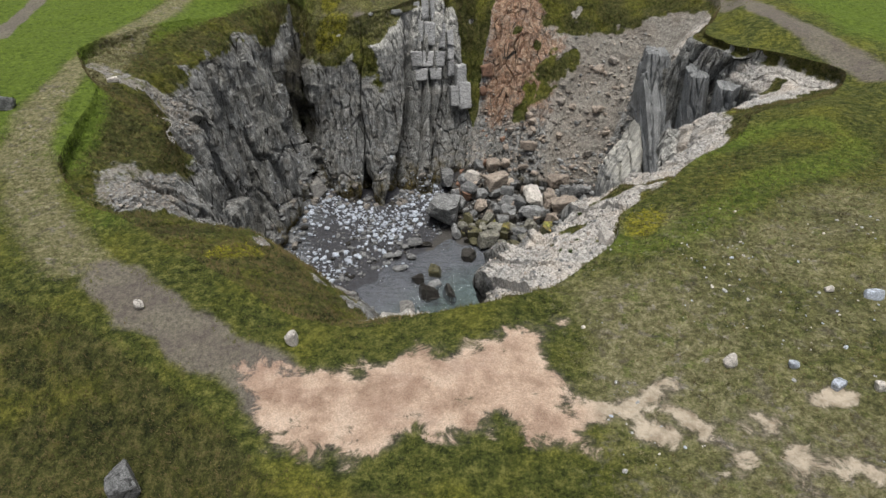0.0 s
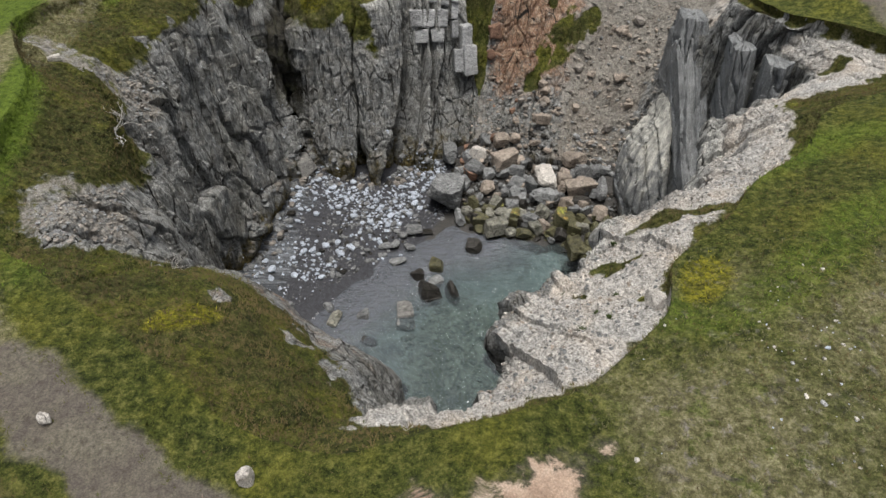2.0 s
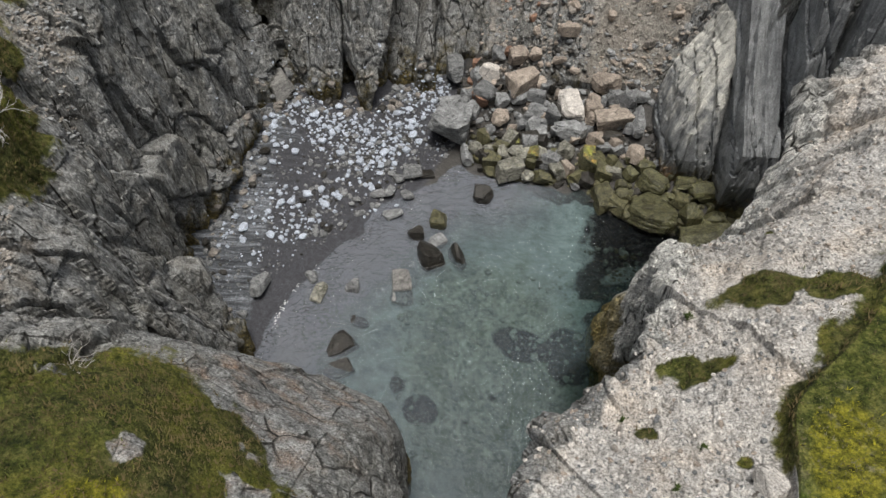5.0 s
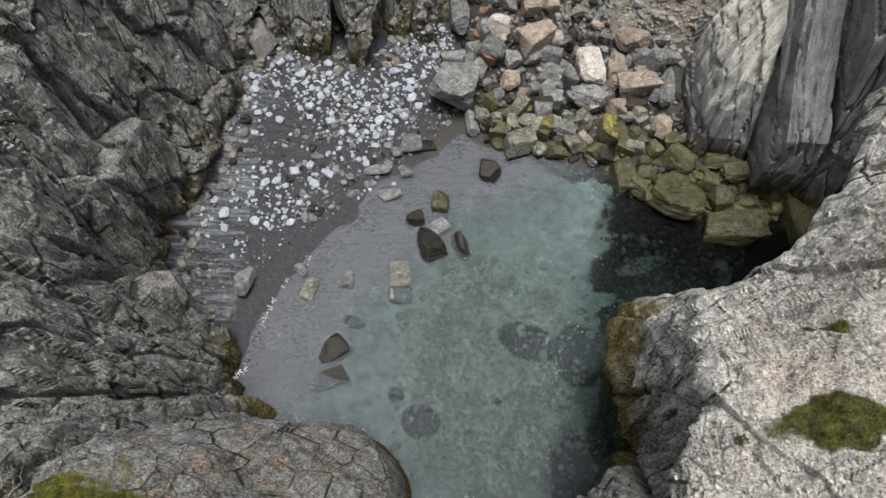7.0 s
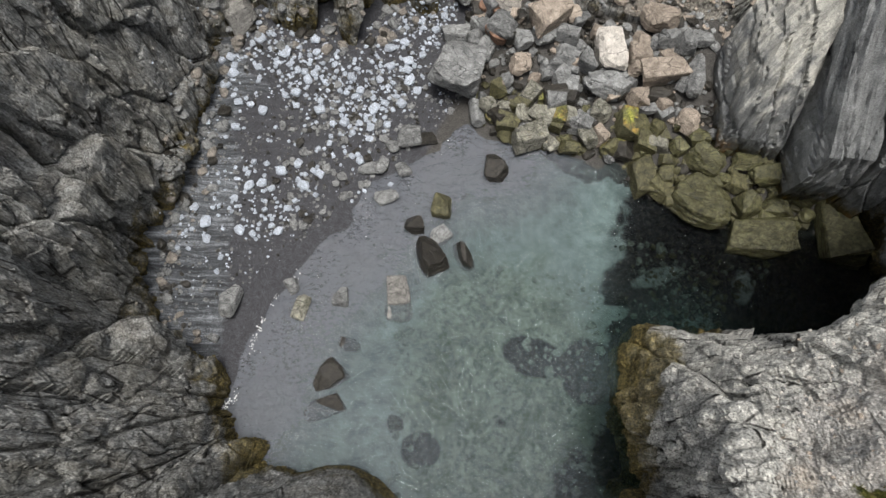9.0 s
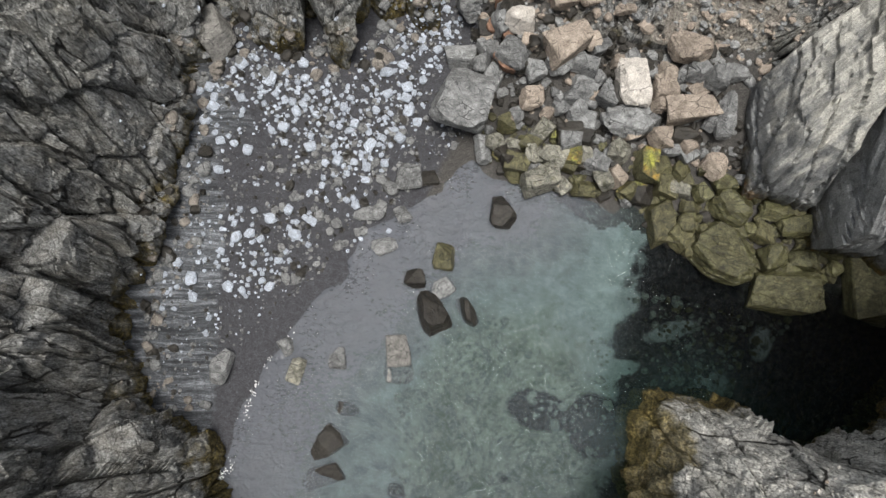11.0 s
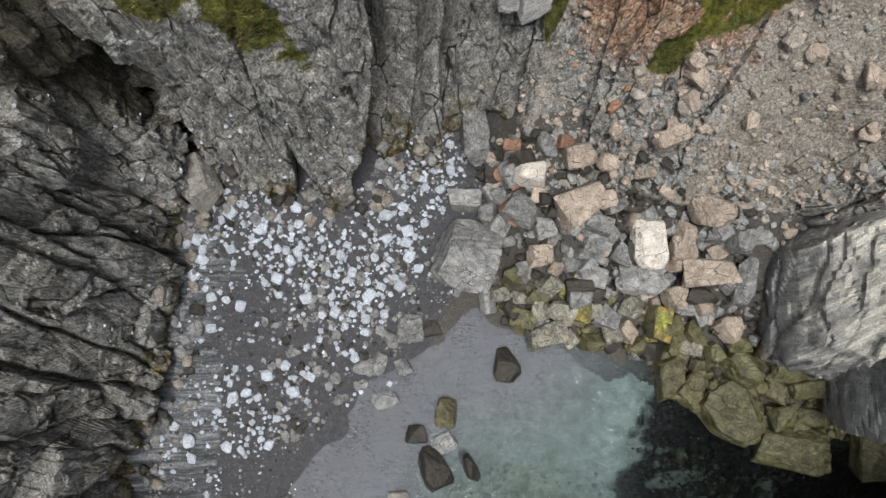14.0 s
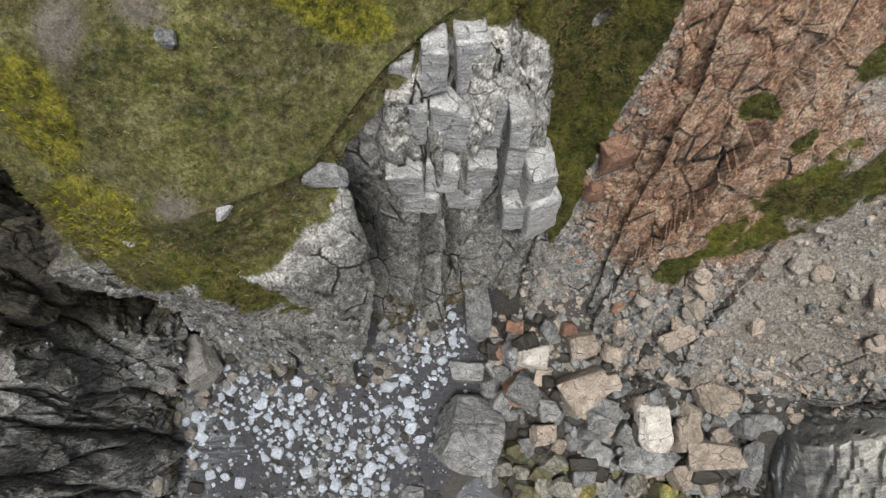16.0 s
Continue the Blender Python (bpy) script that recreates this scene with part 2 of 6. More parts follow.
    lichen = m.math("MULTIPLY", m.ramp(m.noise(3.2, 6, 0.7), (0.58, 0.0), (0.66, 1.0)), m.attr("lichen"))
    turf = m.mix(lichen, turf, m.ramp(fine, (0.3, (0.16, 0.135, 0.125)), (0.7, (0.44, 0.41, 0.37))))
    dust = m.ramp(m.noise(1.4, 6, 0.65), (0.36, (0.32, 0.215, 0.15)), (0.5, (0.52, 0.38, 0.28)), (0.64, (0.68, 0.54, 0.42)))
    dust = m.mix(0.14, dust, m.ramp(m.math("MULTIPLY", grit, 1.0), (0.1, (0.34, 0.23, 0.17)), (0.95, (0.84, 0.7, 0.58))))
    dust = m.mix(m.ramp(m.noise(0.6, 6, 0.6), (0.53, 0.0), (0.66, 0.5)), dust, (0.3, 0.19, 0.14))
    dust = m.speckle(dust, m.noise(28, 4, 0.75), 1.6)
    dust = m.mix(m.math("MULTIPLY", m.attr("chalk"), 0.75), dust, m.ramp(m.noise(3.0, 6, 0.7), (0.36, (0.26, 0.22, 0.15)), (0.6, (0.62, 0.56, 0.44))))
    worn = m.ramp(m.math("ADD", m.math("MULTIPLY", fine, 0.5), m.math("MULTIPLY", clump, 0.5)), (0.3, (0.13, 0.11, 0.095)), (0.7, (0.235, 0.205, 0.182)))
    worn = m.mix(m.ramp(m.noise(0.7, 7, 0.65), (0.44, 0.0), (0.6, 0.7)), worn, m.ramp(fine, (0.35, (0.15, 0.135, 0.1)), (0.65, (0.3, 0.275, 0.22))))
    turf = m.mix(m.math("MULTIPLY", m.edge(m.attr("path"), m.noise(1.1, 10, 0.74), 0.3, 1.6), 0.9), turf, worn)
    rag = m.noise(1.5, 10, 0.74, None, 0.6)
    mauve = m.ramp(fine, (0.35, (0.07, 0.058, 0.054)), (0.65, (0.2, 0.17, 0.16)))
    turf = m.mix(m.math("MULTIPLY", m.ramp(m.noise(0.8, 6, 0.65), (0.52, 0.0), (0.62, 0.65)), m.attr("heath")), turf, m.ramp(tone, (0.42, (0.01, 0.014, 0.005)), (0.6, (0.07, 0.085, 0.02))))
    turf = m.mix(m.math("MULTIPLY", m.edge(m.math("MULTIPLY_ADD", m.attr("soil"), 0.9, 0.16), rag, 0.15), 0.6), turf, mauve)
    bald = m.edge(m.attr("soil"), rag, 0.1, 1.9)
    veg = m.edge(m.attr("veg"), m.noise(2.2, 6, 0.65), 0.1)
    colour = m.mix(veg, m.speckle(m.speckle(rock, m.noise(24, 3, 0.75, m.scaled(m.where, (1, 1, 0.4))), 3.2), m.noise(7, 5, 0.75, m.scaled(bent, (1, 1, 0.2))), 1.8), m.mix(bald, m.speckle(m.mix(1.0, turf, (0.88, 0.88, 0.88), "MULTIPLY"), m.noise(30, 2, 0.7), 1.6), dust))
    relief = m.math("ADD", m.math("MULTIPLY", streak, 1.2), m.math("ADD", m.math("MULTIPLY", lamina, 0.6), m.math("MULTIPLY", m.math("MULTIPLY", m.ramp(crack, (0.0, 1.0), (0.04, 0.0)), broken), -0.5)))
    relief = m.math("ADD", relief, m.math("MULTIPLY", m.math("MULTIPLY", m.ramp(crack2, (0.0, 1.0), (0.05, 0.0)), m.math("SUBTRACT", 1.0, broken)), -0.3))
    relief = m.mix(m.edge(m.attr("scree"), m.noise(2.5, 5), 0.14), relief, m.math("ADD", m.math("MULTIPLY", m.noise(5, 8, 0.75), 0.9), m.math("MULTIPLY", stone_edge, -0.35)))
    relief = m.mix(veg, relief, m.math("MULTIPLY", tone, 1.8))
    return m.finish(colour, 0.9, m.bump(relief, 0.85, 0.11), 0.2)


def sand_material():
    """Dark wet sand with slate ledges showing through; under the boulders, shade is coloured in."""
    m = Nodes("dark_sand")
    fine = m.noise(26, 5, 0.7)
    strata = m.noise(1, 9, 0.78, m.scaled(m.mix(0.15, m.where, m.noise_colour(0.8, 4), "LINEAR_LIGHT"), (0.5, 6.0, 1.0), (0, 0, -4)))
    sand = m.ramp(fine, (0.3, (0.022, 0.0225, 0.026)), (0.6, (0.047, 0.048, 0.055)), (0.78, (0.14, 0.145, 0.165)))
    ledge = m.ramp(strata, (0.38, (0.02, 0.022, 0.025)), (0.5, (0.066, 0.072, 0.08)), (0.62, (0.21, 0.225, 0.245)))
    chips = m.cells(15, "F1", None, "Color")
    gravel = m.ramp(m.math("MULTIPLY", chips, 1.0), (0.2, (0.028, 0.028, 0.031)), (0.9, (0.24, 0.255, 0.285)))
    colour = m.mix(m.edge(m.attr("gravel"), m.noise(1.2, 6), 0.2), sand, gravel)
    colour = m.mix(m.edge(m.attr("ledge"), m.noise(1.6, 7, 0.7), 0.12), colour, ledge)
    # floor of the boulder pile: near-black colour for the shade in the gaps
    colour = m.mix(m.edge(m.attr("pile"), m.noise(1.2, 5), 0.2), colour, m.ramp(fine, (0.3, (0.022, 0.021, 0.019)), (0.7, (0.08, 0.075, 0.068))))
    colour = m.speckle(m.speckle(colour, m.noise(32, 3, 0.75), 4.6), m.noise(6, 6, 0.75), 2.2)
    relief = m.math("ADD", m.math("MULTIPLY", fine, 0.3), m.math("MULTIPLY", strata, m.attr("ledge")))
    return m.finish(colour, 0.72, m.bump(relief, 0.7, 0.08), 0.4)


def seabed_material():
    """Pale sand and stones under water, with dark weed patches."""
    m = Nodes("seabed")
    lumps = m.noise(7, 6, 0.66)
    sand = m.ramp(m.noise(2.0, 6, 0.6), (0.3, (0.18, 0.2, 0.19)), (0.7, (0.35, 0.385, 0.37)))
    cell = m.cells(5.5, "F1", m.mix(0.04, m.where, m.noise_colour(5, 3), "LINEAR_LIGHT"), "Color")
    stones = m.mix(0.5, m.ramp(lumps, (0.36, (0.09, 0.11, 0.085)), (0.5, (0.2, 0.225, 0.18)), (0.66, (0.4, 0.42, 0.35))), m.ramp(m.math("MULTIPLY", cell, 1.0), (0.15, (0.1, 0.12, 0.1)), (0.9, (0.34, 0.36, 0.31))))
    stones = m.mix(m.ramp(m.noise(0.9, 4), (0.45, 0.0), (0.6, 0.5)), stones, (0.09, 0.11, 0.07))
    colour = m.mix(m.edge(m.attr("cobble"), m.noise(0.8, 5), 0.3), sand, stones)
    colour = m.mix(m.edge(m.attr("weed"), m.noise(1.7, 8, 0.72, None, 0.5), 0.14), colour, m.ramp(m.noise(6, 6, 0.7), (0.35, (0.012, 0.011, 0.013)), (0.55, (0.04, 0.036, 0.038)), (0.72, (0.105, 0.095, 0.085))))
    colour = m.mix(m.attr("shallow"), colour, m.ramp(m.noise(5, 6), (0.3, (0.07, 0.07, 0.073)), (0.7, (0.17, 0.17, 0.173))))
    return m.finish(colour, 0.9)


def water_material():
    """Clear water that takes more light the deeper it is, milky with silt near the beach."""
    m = Nodes("sea_water")
    t = m.tree
    ripple = m.noise(2.6, 4, 0.55, m.scaled(m.where, (1, 1.5, 1), (0, 0, 25)), 0.4)
    small = m.noise(8, 3, 0.5)
    n = m.bump(m.math("MULTIPLY", m.math("ADD", ripple, m.math("MULTIPLY", small, 0.45)), m.math("MULTIPLY_ADD", m.attr("chop"), 3.6, 0.5)), 0.9, 0.2)
    clear = t.nodes.new("ShaderNodeBsdfTransparent")
    m.put(clear.inputs[0], m.mix(m.attr("deep"), (0.72, 0.81, 0.825), (0.2, 0.5, 0.42)))
    silt = t.nodes.new("ShaderNodeBsdfDiffuse")
    m.put(silt.inputs[0], m.mix(m.attr("deep"), m.mix(m.attr("silt"), (0.098, 0.15, 0.155), (0.156, 0.167, 0.19)), (0.03, 0.085, 0.07)))
    m.put(silt.inputs["Normal"], n)
    body = t.nodes.new("ShaderNodeMixShader")
    murk = m.math("MULTIPLY", m.attr("deep"), m.ramp(m.noise(0.7, 5, 0.6), (0.35, 0.1), (0.65, 0.5)))
    m.put(body.inputs[0], m.math("ADD", murk, m.ramp(m.math("ADD", m.attr("silt"), m.math("ADD", m.math("MULTIPLY", m.math("SUBTRACT", m.noise(0.5, 4), 0.5), 0.45), m.math("MULTIPLY", m.math("SUBTRACT", m.noise(5, 4, 0.7, m.scaled(m.where, (1, 1.8, 1), (0, 0, 30))), 0.5), 0.5))), (0.15, 0.0), (0.5, 0.3), (1.0, 0.68))))
    t.links.new(clear.outputs[0], body.inputs[1])
    t.links.new(silt.outputs[0], body.inputs[2])
    gloss = t.nodes.new("ShaderNodeBsdfGlossy")
    gloss.inputs["Roughness"].default_value = 0.04
    m.put(gloss.inputs["Normal"], n)
    fres = t.nodes.new("ShaderNodeFresnel")
    fres.inputs[0].default_value = 1.5
    m.put(fres.inputs["Normal"], n)
    both = t.nodes.new("ShaderNodeMixShader")
    t.links.new(fres.outputs[0], both.inputs[0])
    t.links.new(body.outputs[0], both.inputs[1])
    t.links.new(gloss.outputs[0], both.inputs[2])
    t.links.new(both.outputs[0], t.nodes["Material Output"].inputs[0])
    return m.mat


def stone_material(name, dark, light, stain=None, amount=0.0, vein=0.25, rough=0.8, vary=0.6):
    """Broken slate: two tones, bedding streaks, joints, an optional stain or growth on top."""
    m = Nodes(name)
    shift = m.tree.nodes.new("ShaderNodeVectorMath")
    shift.operation = "MULTIPLY_ADD"
    m.put(shift.inputs[0], m.random())
    shift.inputs[1].default_value = (37, 51, 23)
    m.put(shift.inputs[2], m.local())
    p = shift.outputs[0]
    bed = m.noise(1, 7, 0.68, m.scaled(p, (1.3, 2.2, 9.0), (14, 24, 0)))
    fine, mid = m.noise(26, 6, 0.75, p), m.noise(4.5, 7, 0.7, p)
    chip = m.cells(1, "F1", m.scaled(m.mix(0.06, p, m.noise_colour(6, 3), "LINEAR_LIGHT"), (4.0, 6.0, 11.0), (16, 26, 10)), "Color")
    joint = m.cells(1, "DISTANCE_TO_EDGE", m.scaled(m.mix(0.1, p, m.noise_colour(2.5, 3), "LINEAR_LIGHT"), (1.6, 2.4, 3.6), (20, 10, 40)))
    tone = m.math("ADD", m.math("MULTIPLY", bed, 0.22), m.math("ADD", m.math("MULTIPLY", mid, 0.5), m.math("MULTIPLY", fine, 0.28)))
    colour = m.ramp(tone, (0.36, dark), (0.5, tuple(0.45 * a + 0.55 * b for a, b in zip(dark, light))), (0.66, light))
    colour = m.mix(m.math("MULTIPLY", m.random(), vary), colour, m.ramp(tone, (0.43, tuple(0.45 * a for a in dark)), (0.58, tuple(0.45 * a for a in light))))
    colour = m.mix(m.ramp(fine, (0.58, 0.0), (0.72, vein)), colour, tuple(min(0.85, 1.4 * c) for c in light))
    if stain:
        up = m.tree.nodes.new("ShaderNodeSeparateXYZ")
        m.put(up.inputs[0], m.tree.nodes.new("ShaderNodeNewGeometry").outputs["Normal"])
        mask = m.math("ADD", m.math("MULTIPLY", up.outputs[2], 0.3), amount)
        brown = tuple(c * f for c, f in zip(stain, (1.25, 0.6, 0.3)))
        patchy = m.ramp(m.noise(1.9, 6, 0.7, p), (0.47, 0.0), (0.55, 0.85))
        colour = m.mix(m.edge(mask, m.math("ADD", m.math("MULTIPLY", mid, 0.6), m.math("MULTIPLY", bed, 0.4)), 0.25), colour, m.mix(patchy, m.mix(m.ramp(tone, (0.42, 0.0), (0.58, 1.0)), tuple(0.15 * c for c in stain), tuple(1.6 * c for c in stain)), m.mix(m.ramp(tone, (0.42, 0.0), (0.58, 1.0)), tuple(0.12 * c for c in brown), tuple(1.2 * c for c in brown))))
        colour = m.mix(m.ramp(m.noise(3.2, 7, 0.75, p, 0.8), (0.36, 0.8), (0.5, 0.0)), colour, tuple(0.12 * c for c in stain))
    colour = m.mix(m.math("MULTIPLY", m.ramp(joint, (0.0, 0.85), (0.02, 0.75), (0.04, 0.0)), m.ramp(mid, (0.48, 0.0), (0.54, 1.0))), colour, tuple(0.3 * c for c in dark))
    colour = m.speckle(colour, m.math("MULTIPLY_ADD", chip, 0.3, 0.35), 1.5)
    colour = m.speckle(colour, m.noise(34, 3, 0.8, p), 3.0)
    relief = m.math("ADD", m.math("MULTIPLY", bed, 0.55), m.math("ADD", m.math("MULTIPLY", fine, 0.3), m.math("MULTIPLY", mid, 0.4)))
    return m.finish(colour, rough, m.bump(relief, 0.9, 0.09), 0.4)


def layered_material(name, across, turn, cream):
    """Smooth slate split into thin layers, pale on its upper side, stained by the tide at its foot."""
    m = Nodes(name)
    bent = m.mix(0.12, m.where, m.noise_colour(0.9, 4), "LINEAR_LIGHT")
    turned = m.scaled(bent, (1, 1, 1), turn)
    layer = m.noise(1, 8, 0.66, m.scaled(turned, across))
    thin = m.noise(1, 5, 0.7, m.scaled(turned, tuple(3.2 * a for a in across)))
    mid, fine = m.noise(1.7, 7, 0.68), m.noise(14, 6, 0.75)
    colour = m.ramp(m.math("ADD", m.math("MULTIPLY", layer, 0.55), m.math("MULTIPLY", mid, 0.45)), (0.36, (0.12, 0.125, 0.127)), (0.5, (0.2, 0.208, 0.21)), (0.64, (0.31, 0.32, 0.318)))
    colour = m.mix(m.ramp(thin, (0.36, 0.6), (0.42, 0.0)), colour, (0.06, 0.06, 0.058))
    colour = m.mix(m.ramp(thin, (0.57, 0.0), (0.68, 0.35)), colour, (0.45, 0.46, 0.45))
    top = m.math("ADD", m.math("MULTIPLY", m.height(), 0.12), cream)
    colour = m.mix(m.edge(top, m.math("ADD", m.math("MULTIPLY", mid, 0.6), m.math("MULTIPLY", layer, 0.4)), 0.2, 1.6), colour, m.ramp(layer, (0.36, (0.26, 0.257, 0.232)), (0.62, (0.54, 0.53, 0.475))))
    tide = m.edge(m.math("MULTIPLY_ADD", m.height(), -0.35, 0.95), mid, 0.2, 1.2)
    colour = m.mix(tide, colour, m.ramp(m.noise(1.1, 5), (0.42, (0.03, 0.028, 0.018)), (0.55, (0.1, 0.075, 0.02)), (0.68, (0.26, 0.13, 0.025))))
    colour = m.speckle(m.speckle(colour, fine, 1.6), m.noise(30, 3, 0.75), 2.4)
    relief = m.math("ADD", m.math("MULTIPLY", layer, 1.2), m.math("ADD", m.math("MULTIPLY", thin, 0.5), m.math("MULTIPLY", fine, 0.2)))
    return m.finish(colour, 0.7, m.bump(relief, 0.9, 0.12), 0.35)


def plant_material(name):
    m = Nodes(name)
    return m.finish(m.colour_attr("tint"), 0.85, None, 0.15)


COAST = coast_material()
SAND, SEABED, WATER = sand_material(), seabed_material(), water_material()
GREY = stone_material("grey_slate", (0.06, 0.062, 0.063), (0.42, 0.43, 0.425), vary=0.75)
TAN = stone_material("tan_slate", (0.16, 0.13, 0.102), (0.56, 0.48, 0.4))
CREAM = stone_material("cream_stone", (0.4, 0.37, 0.33), (0.76, 0.72, 0.66), vary=0.35)
BLUE = stone_material("pale_slate", (0.34, 0.385, 0.45), (0.66, 0.72, 0.81), vary=0.4)
# DARK: wet rock by the sea, and shade colour for rubble in the pile
DARK = stone_material("wet_shade_slate", (0.012, 0.012, 0.01), (0.055, 0.049, 0.04), rough=0.28)
MOSSY = stone_material("weedy_slate", (0.045, 0.045, 0.036), (0.46, 0.45, 0.38), (0.25, 0.25, 0.07), -0.02)
OLIVE = stone_material("olive_slate", (0.022, 0.021, 0.012), (0.19, 0.18, 0.09), (0.16, 0.14, 0.035), -0.04, rough=0.5)
WEED = stone_material("golden_weed_slate", (0.018, 0.017, 0.007), (0.26, 0.255, 0.13), (0.19, 0.15, 0.022), -0.1, rough=0.35, vary=0.9)
LIME = stone_material("bright_weed_slate", (0.1, 0.1, 0.05), (0.28, 0.27, 0.16), (0.3, 0.31, 0.04), 0.2)
SHOAL = stone_material("shoal_slate", (0.09, 0.088, 0.082), (0.36, 0.35, 0.325))
BED_STONE = stone_material("seabed_stone", (0.09, 0.11, 0.09), (0.32, 0.35, 0.3))
PALE = stone_material("crown_slate", (0.2, 0.203, 0.203), (0.62, 0.625, 0.62), vary=0.4)
RUST = stone_material("rusty_slate", (0.15, 0.08, 0.055), (0.38, 0.23, 0.155))
SLIP = stone_material("slip_stone", (0.1, 0.09, 0.078), (0.44, 0.4, 0.35))
PLANT = plant_material("leaves")
SLAB_SLATE = layered_material("slab_slate", (0.6, 3.6, 0.7), (0, 0, -40), 0.0)
RIB_SLATE = layered_material("rib_slate", (4.5, 0.5, 0.5), (0, 0, 6), -1.25)
WOOD = stone_material("bleached_wood", (0.4, 0.38, 0.35), (0.62, 0.6, 0.56))

# ---- the headland: banks of the cove, from the turf's edge down to the foot ----
BANKS = []


def bank(edge, shelf, brink, face, foot, lip=0.0, veg=0.0, rust=0.0, scree=0.0, pale=0.0, rough=1.0):
    """One profile of the cove's side. veg: how far turf comes down (1 shelf, 2 brink); lip: an undercut turf edge."""
    BANKS.append((edge, shelf, brink, face, foot, (lip, veg, rust, scree, pale, rough)))


# south: the land bridge
bank((-0.3, 11.3, 13.0), (-0.3, 12.2, 12.3), (-0.1, 12.9, 11.3), (-0.1, 14.0, 6.5), (-0.3, 14.5, 0), veg=0.3, scree=0.95)
bank((1.4, 11.7, 13.1), (1.3, 12.8, 12.1), (1.0, 13.9, 11.3), (1.6, 15.2, 6.0), (1.8, 15.5, 0), veg=0.15, scree=1.0)
# south-east: the pale gravel ledge
bank((2.7, 12.4, 12.9), (2.2, 13.9, 11.9), (1.4, 15.3, 10.9), (2.6, 16.5, 6.0), (3.6, 17.0, 0), scree=1.0)
bank((4.5, 14.1, 13.1), (3.5, 15.2, 12.0), (2.6, 16.6, 11.0), (3.9, 18.4, 6.0), (5.2, 18.8, 0), lip=0.6, scree=1.0)
bank((5.2, 16.0, 12.8), (4.8, 17.2, 12.0), (4.0, 18.8, 10.5), (5.4, 20.0, 5.0), (5.9, 20.6, 0), lip=0.4, scree=1.0, pale=0.7)
bank((6.9, 17.5, 12.9), (5.9, 18.9, 11.9), (5.1, 20.2, 10.0), (5.8, 21.8, 5.0), (5.6, 22.6, 0), lip=0.3, scree=0.9, pale=0.95)
bank((8.3, 19.3, 12.8), (7.0, 20.9, 11.2), (6.7, 23.0, 7.2), (6.7, 24.6, 3.4), (6.1, 25.7, 0.1), lip=0.3, scree=0.85, pale=1.0, rough=0.85)
bank((10.5, 21.1, 12.7), (8.5, 22.2, 11.0), (8.0, 23.8, 7.2), (8.3, 24.9, 3.2), (8.5, 25.5, 0), lip=0.3, scree=0.85, pale=1.0, rough=0.85)
bank((11.7, 23.0, 12.7), (10.0, 23.3, 11.7), (8.7, 24.4, 8.2), (9.6, 24.1, 4.0), (10.6, 23.6, 0), veg=0.3, scree=0.85, pale=1.0, rough=0.85)
# east: the dark inlet and the gravel bowl above it
bank((13.4, 24.3, 12.6), (11.5, 25.0, 11.9), (9.7, 25.8, 9.8), (12.0, 25.0, 5.0), (13.6, 24.6, 0), veg=0.9, scree=0.7, pale=0.8)
bank((16.0, 25.6, 12.5), (13.8, 26.8, 11.6), (11.3, 28.0, 10.0), (13.2, 28.3, 5.0), (14.8, 28.4, 0), veg=0.8, scree=0.7)
bank((17.6, 27.8, 12.7), (15.8, 28.6, 11.7), (14.6, 29.4, 10.9), (14.4, 30.0, 6.0), (14.2, 30.2, 0.5), lip=0.8, scree=0.8, pale=0.2)
bank((16.0, 30.4, 12.7), (15.0, 30.9, 11.7), (14.2, 31.4, 10.9), (13.9, 31.9, 6.0), (13.6, 31.6, 0.6), lip=0.9, scree=0.7, pale=0.2)
bank((14.3, 32.0, 12.6), (14.0, 32.6, 12.1), (13.6, 33.1, 11.2), (13.2, 33.4, 6.0), (12.8, 33.0, 0.8), lip=0.5, veg=0.6, pale=0.15)
bank((13.8, 34.6, 12.4), (13.2, 34.9, 11.8), (12.8, 35.1, 10.4), (12.4, 35.2, 6.0), (11.8, 34.6, 1.2), lip=0.3, veg=0.5, pale=0.15)
bank((15.4, 37.5, 12.4), (14.2, 37.3, 11.2), (12.9, 36.9, 9.8), (11.4, 36.4, 6.0), (10.0, 35.8, 1.8), veg=0.4, scree=0.7)
# north-east: the landslip
bank((17.0, 42.0, 12.3), (15.0, 41.5, 10.6), (12.5, 40.5, 7.8), (10.6, 38.6, 5.2), (9.0, 36.6, 2.0), veg=0.3, scree=1.0, rough=0.5)
bank((14.0, 47.0, 12.5), (12.3, 44.8, 10.8), (10.5, 42.3, 8.0), (8.4, 39.2, 4.8), (7.4, 36.8, 2.0), veg=1.3, scree=1.0, rough=0.5)
bank((10.0, 48.0, 12.5), (8.6, 45.2, 11.4), (7.3, 42.6, 8.7), (6.6, 39.9, 5.2), (5.9, 37.0, 2.2), veg=1.6, rust=0.62, scree=0.6, rough=0.6)
bank((6.4, 47.5, 12.8), (5.4, 45.0, 12.0), (4.7, 42.8, 9.4), (4.6, 40.4, 4.8), (4.2, 37.5, 2.0), veg=0.9, rust=0.75, scree=0.15, rough=0.7)
bank((4.2, 47.5, 12.6), (3.6, 45.2, 11.2), (3.3, 42.9, 8.2), (3.2, 40.8, 4.4), (3.0, 38.2, 2.0), veg=0.5, rust=0.72, scree=0.3, rough=0.7)
bank((2.6, 47.3, 12.6), (2.1, 45.0, 9.9), (2.0, 42.8, 6.6), (2.0, 40.8, 4.0), (1.8, 38.6, 1.9), veg=3.0, scree=0.5, rough=0.5)
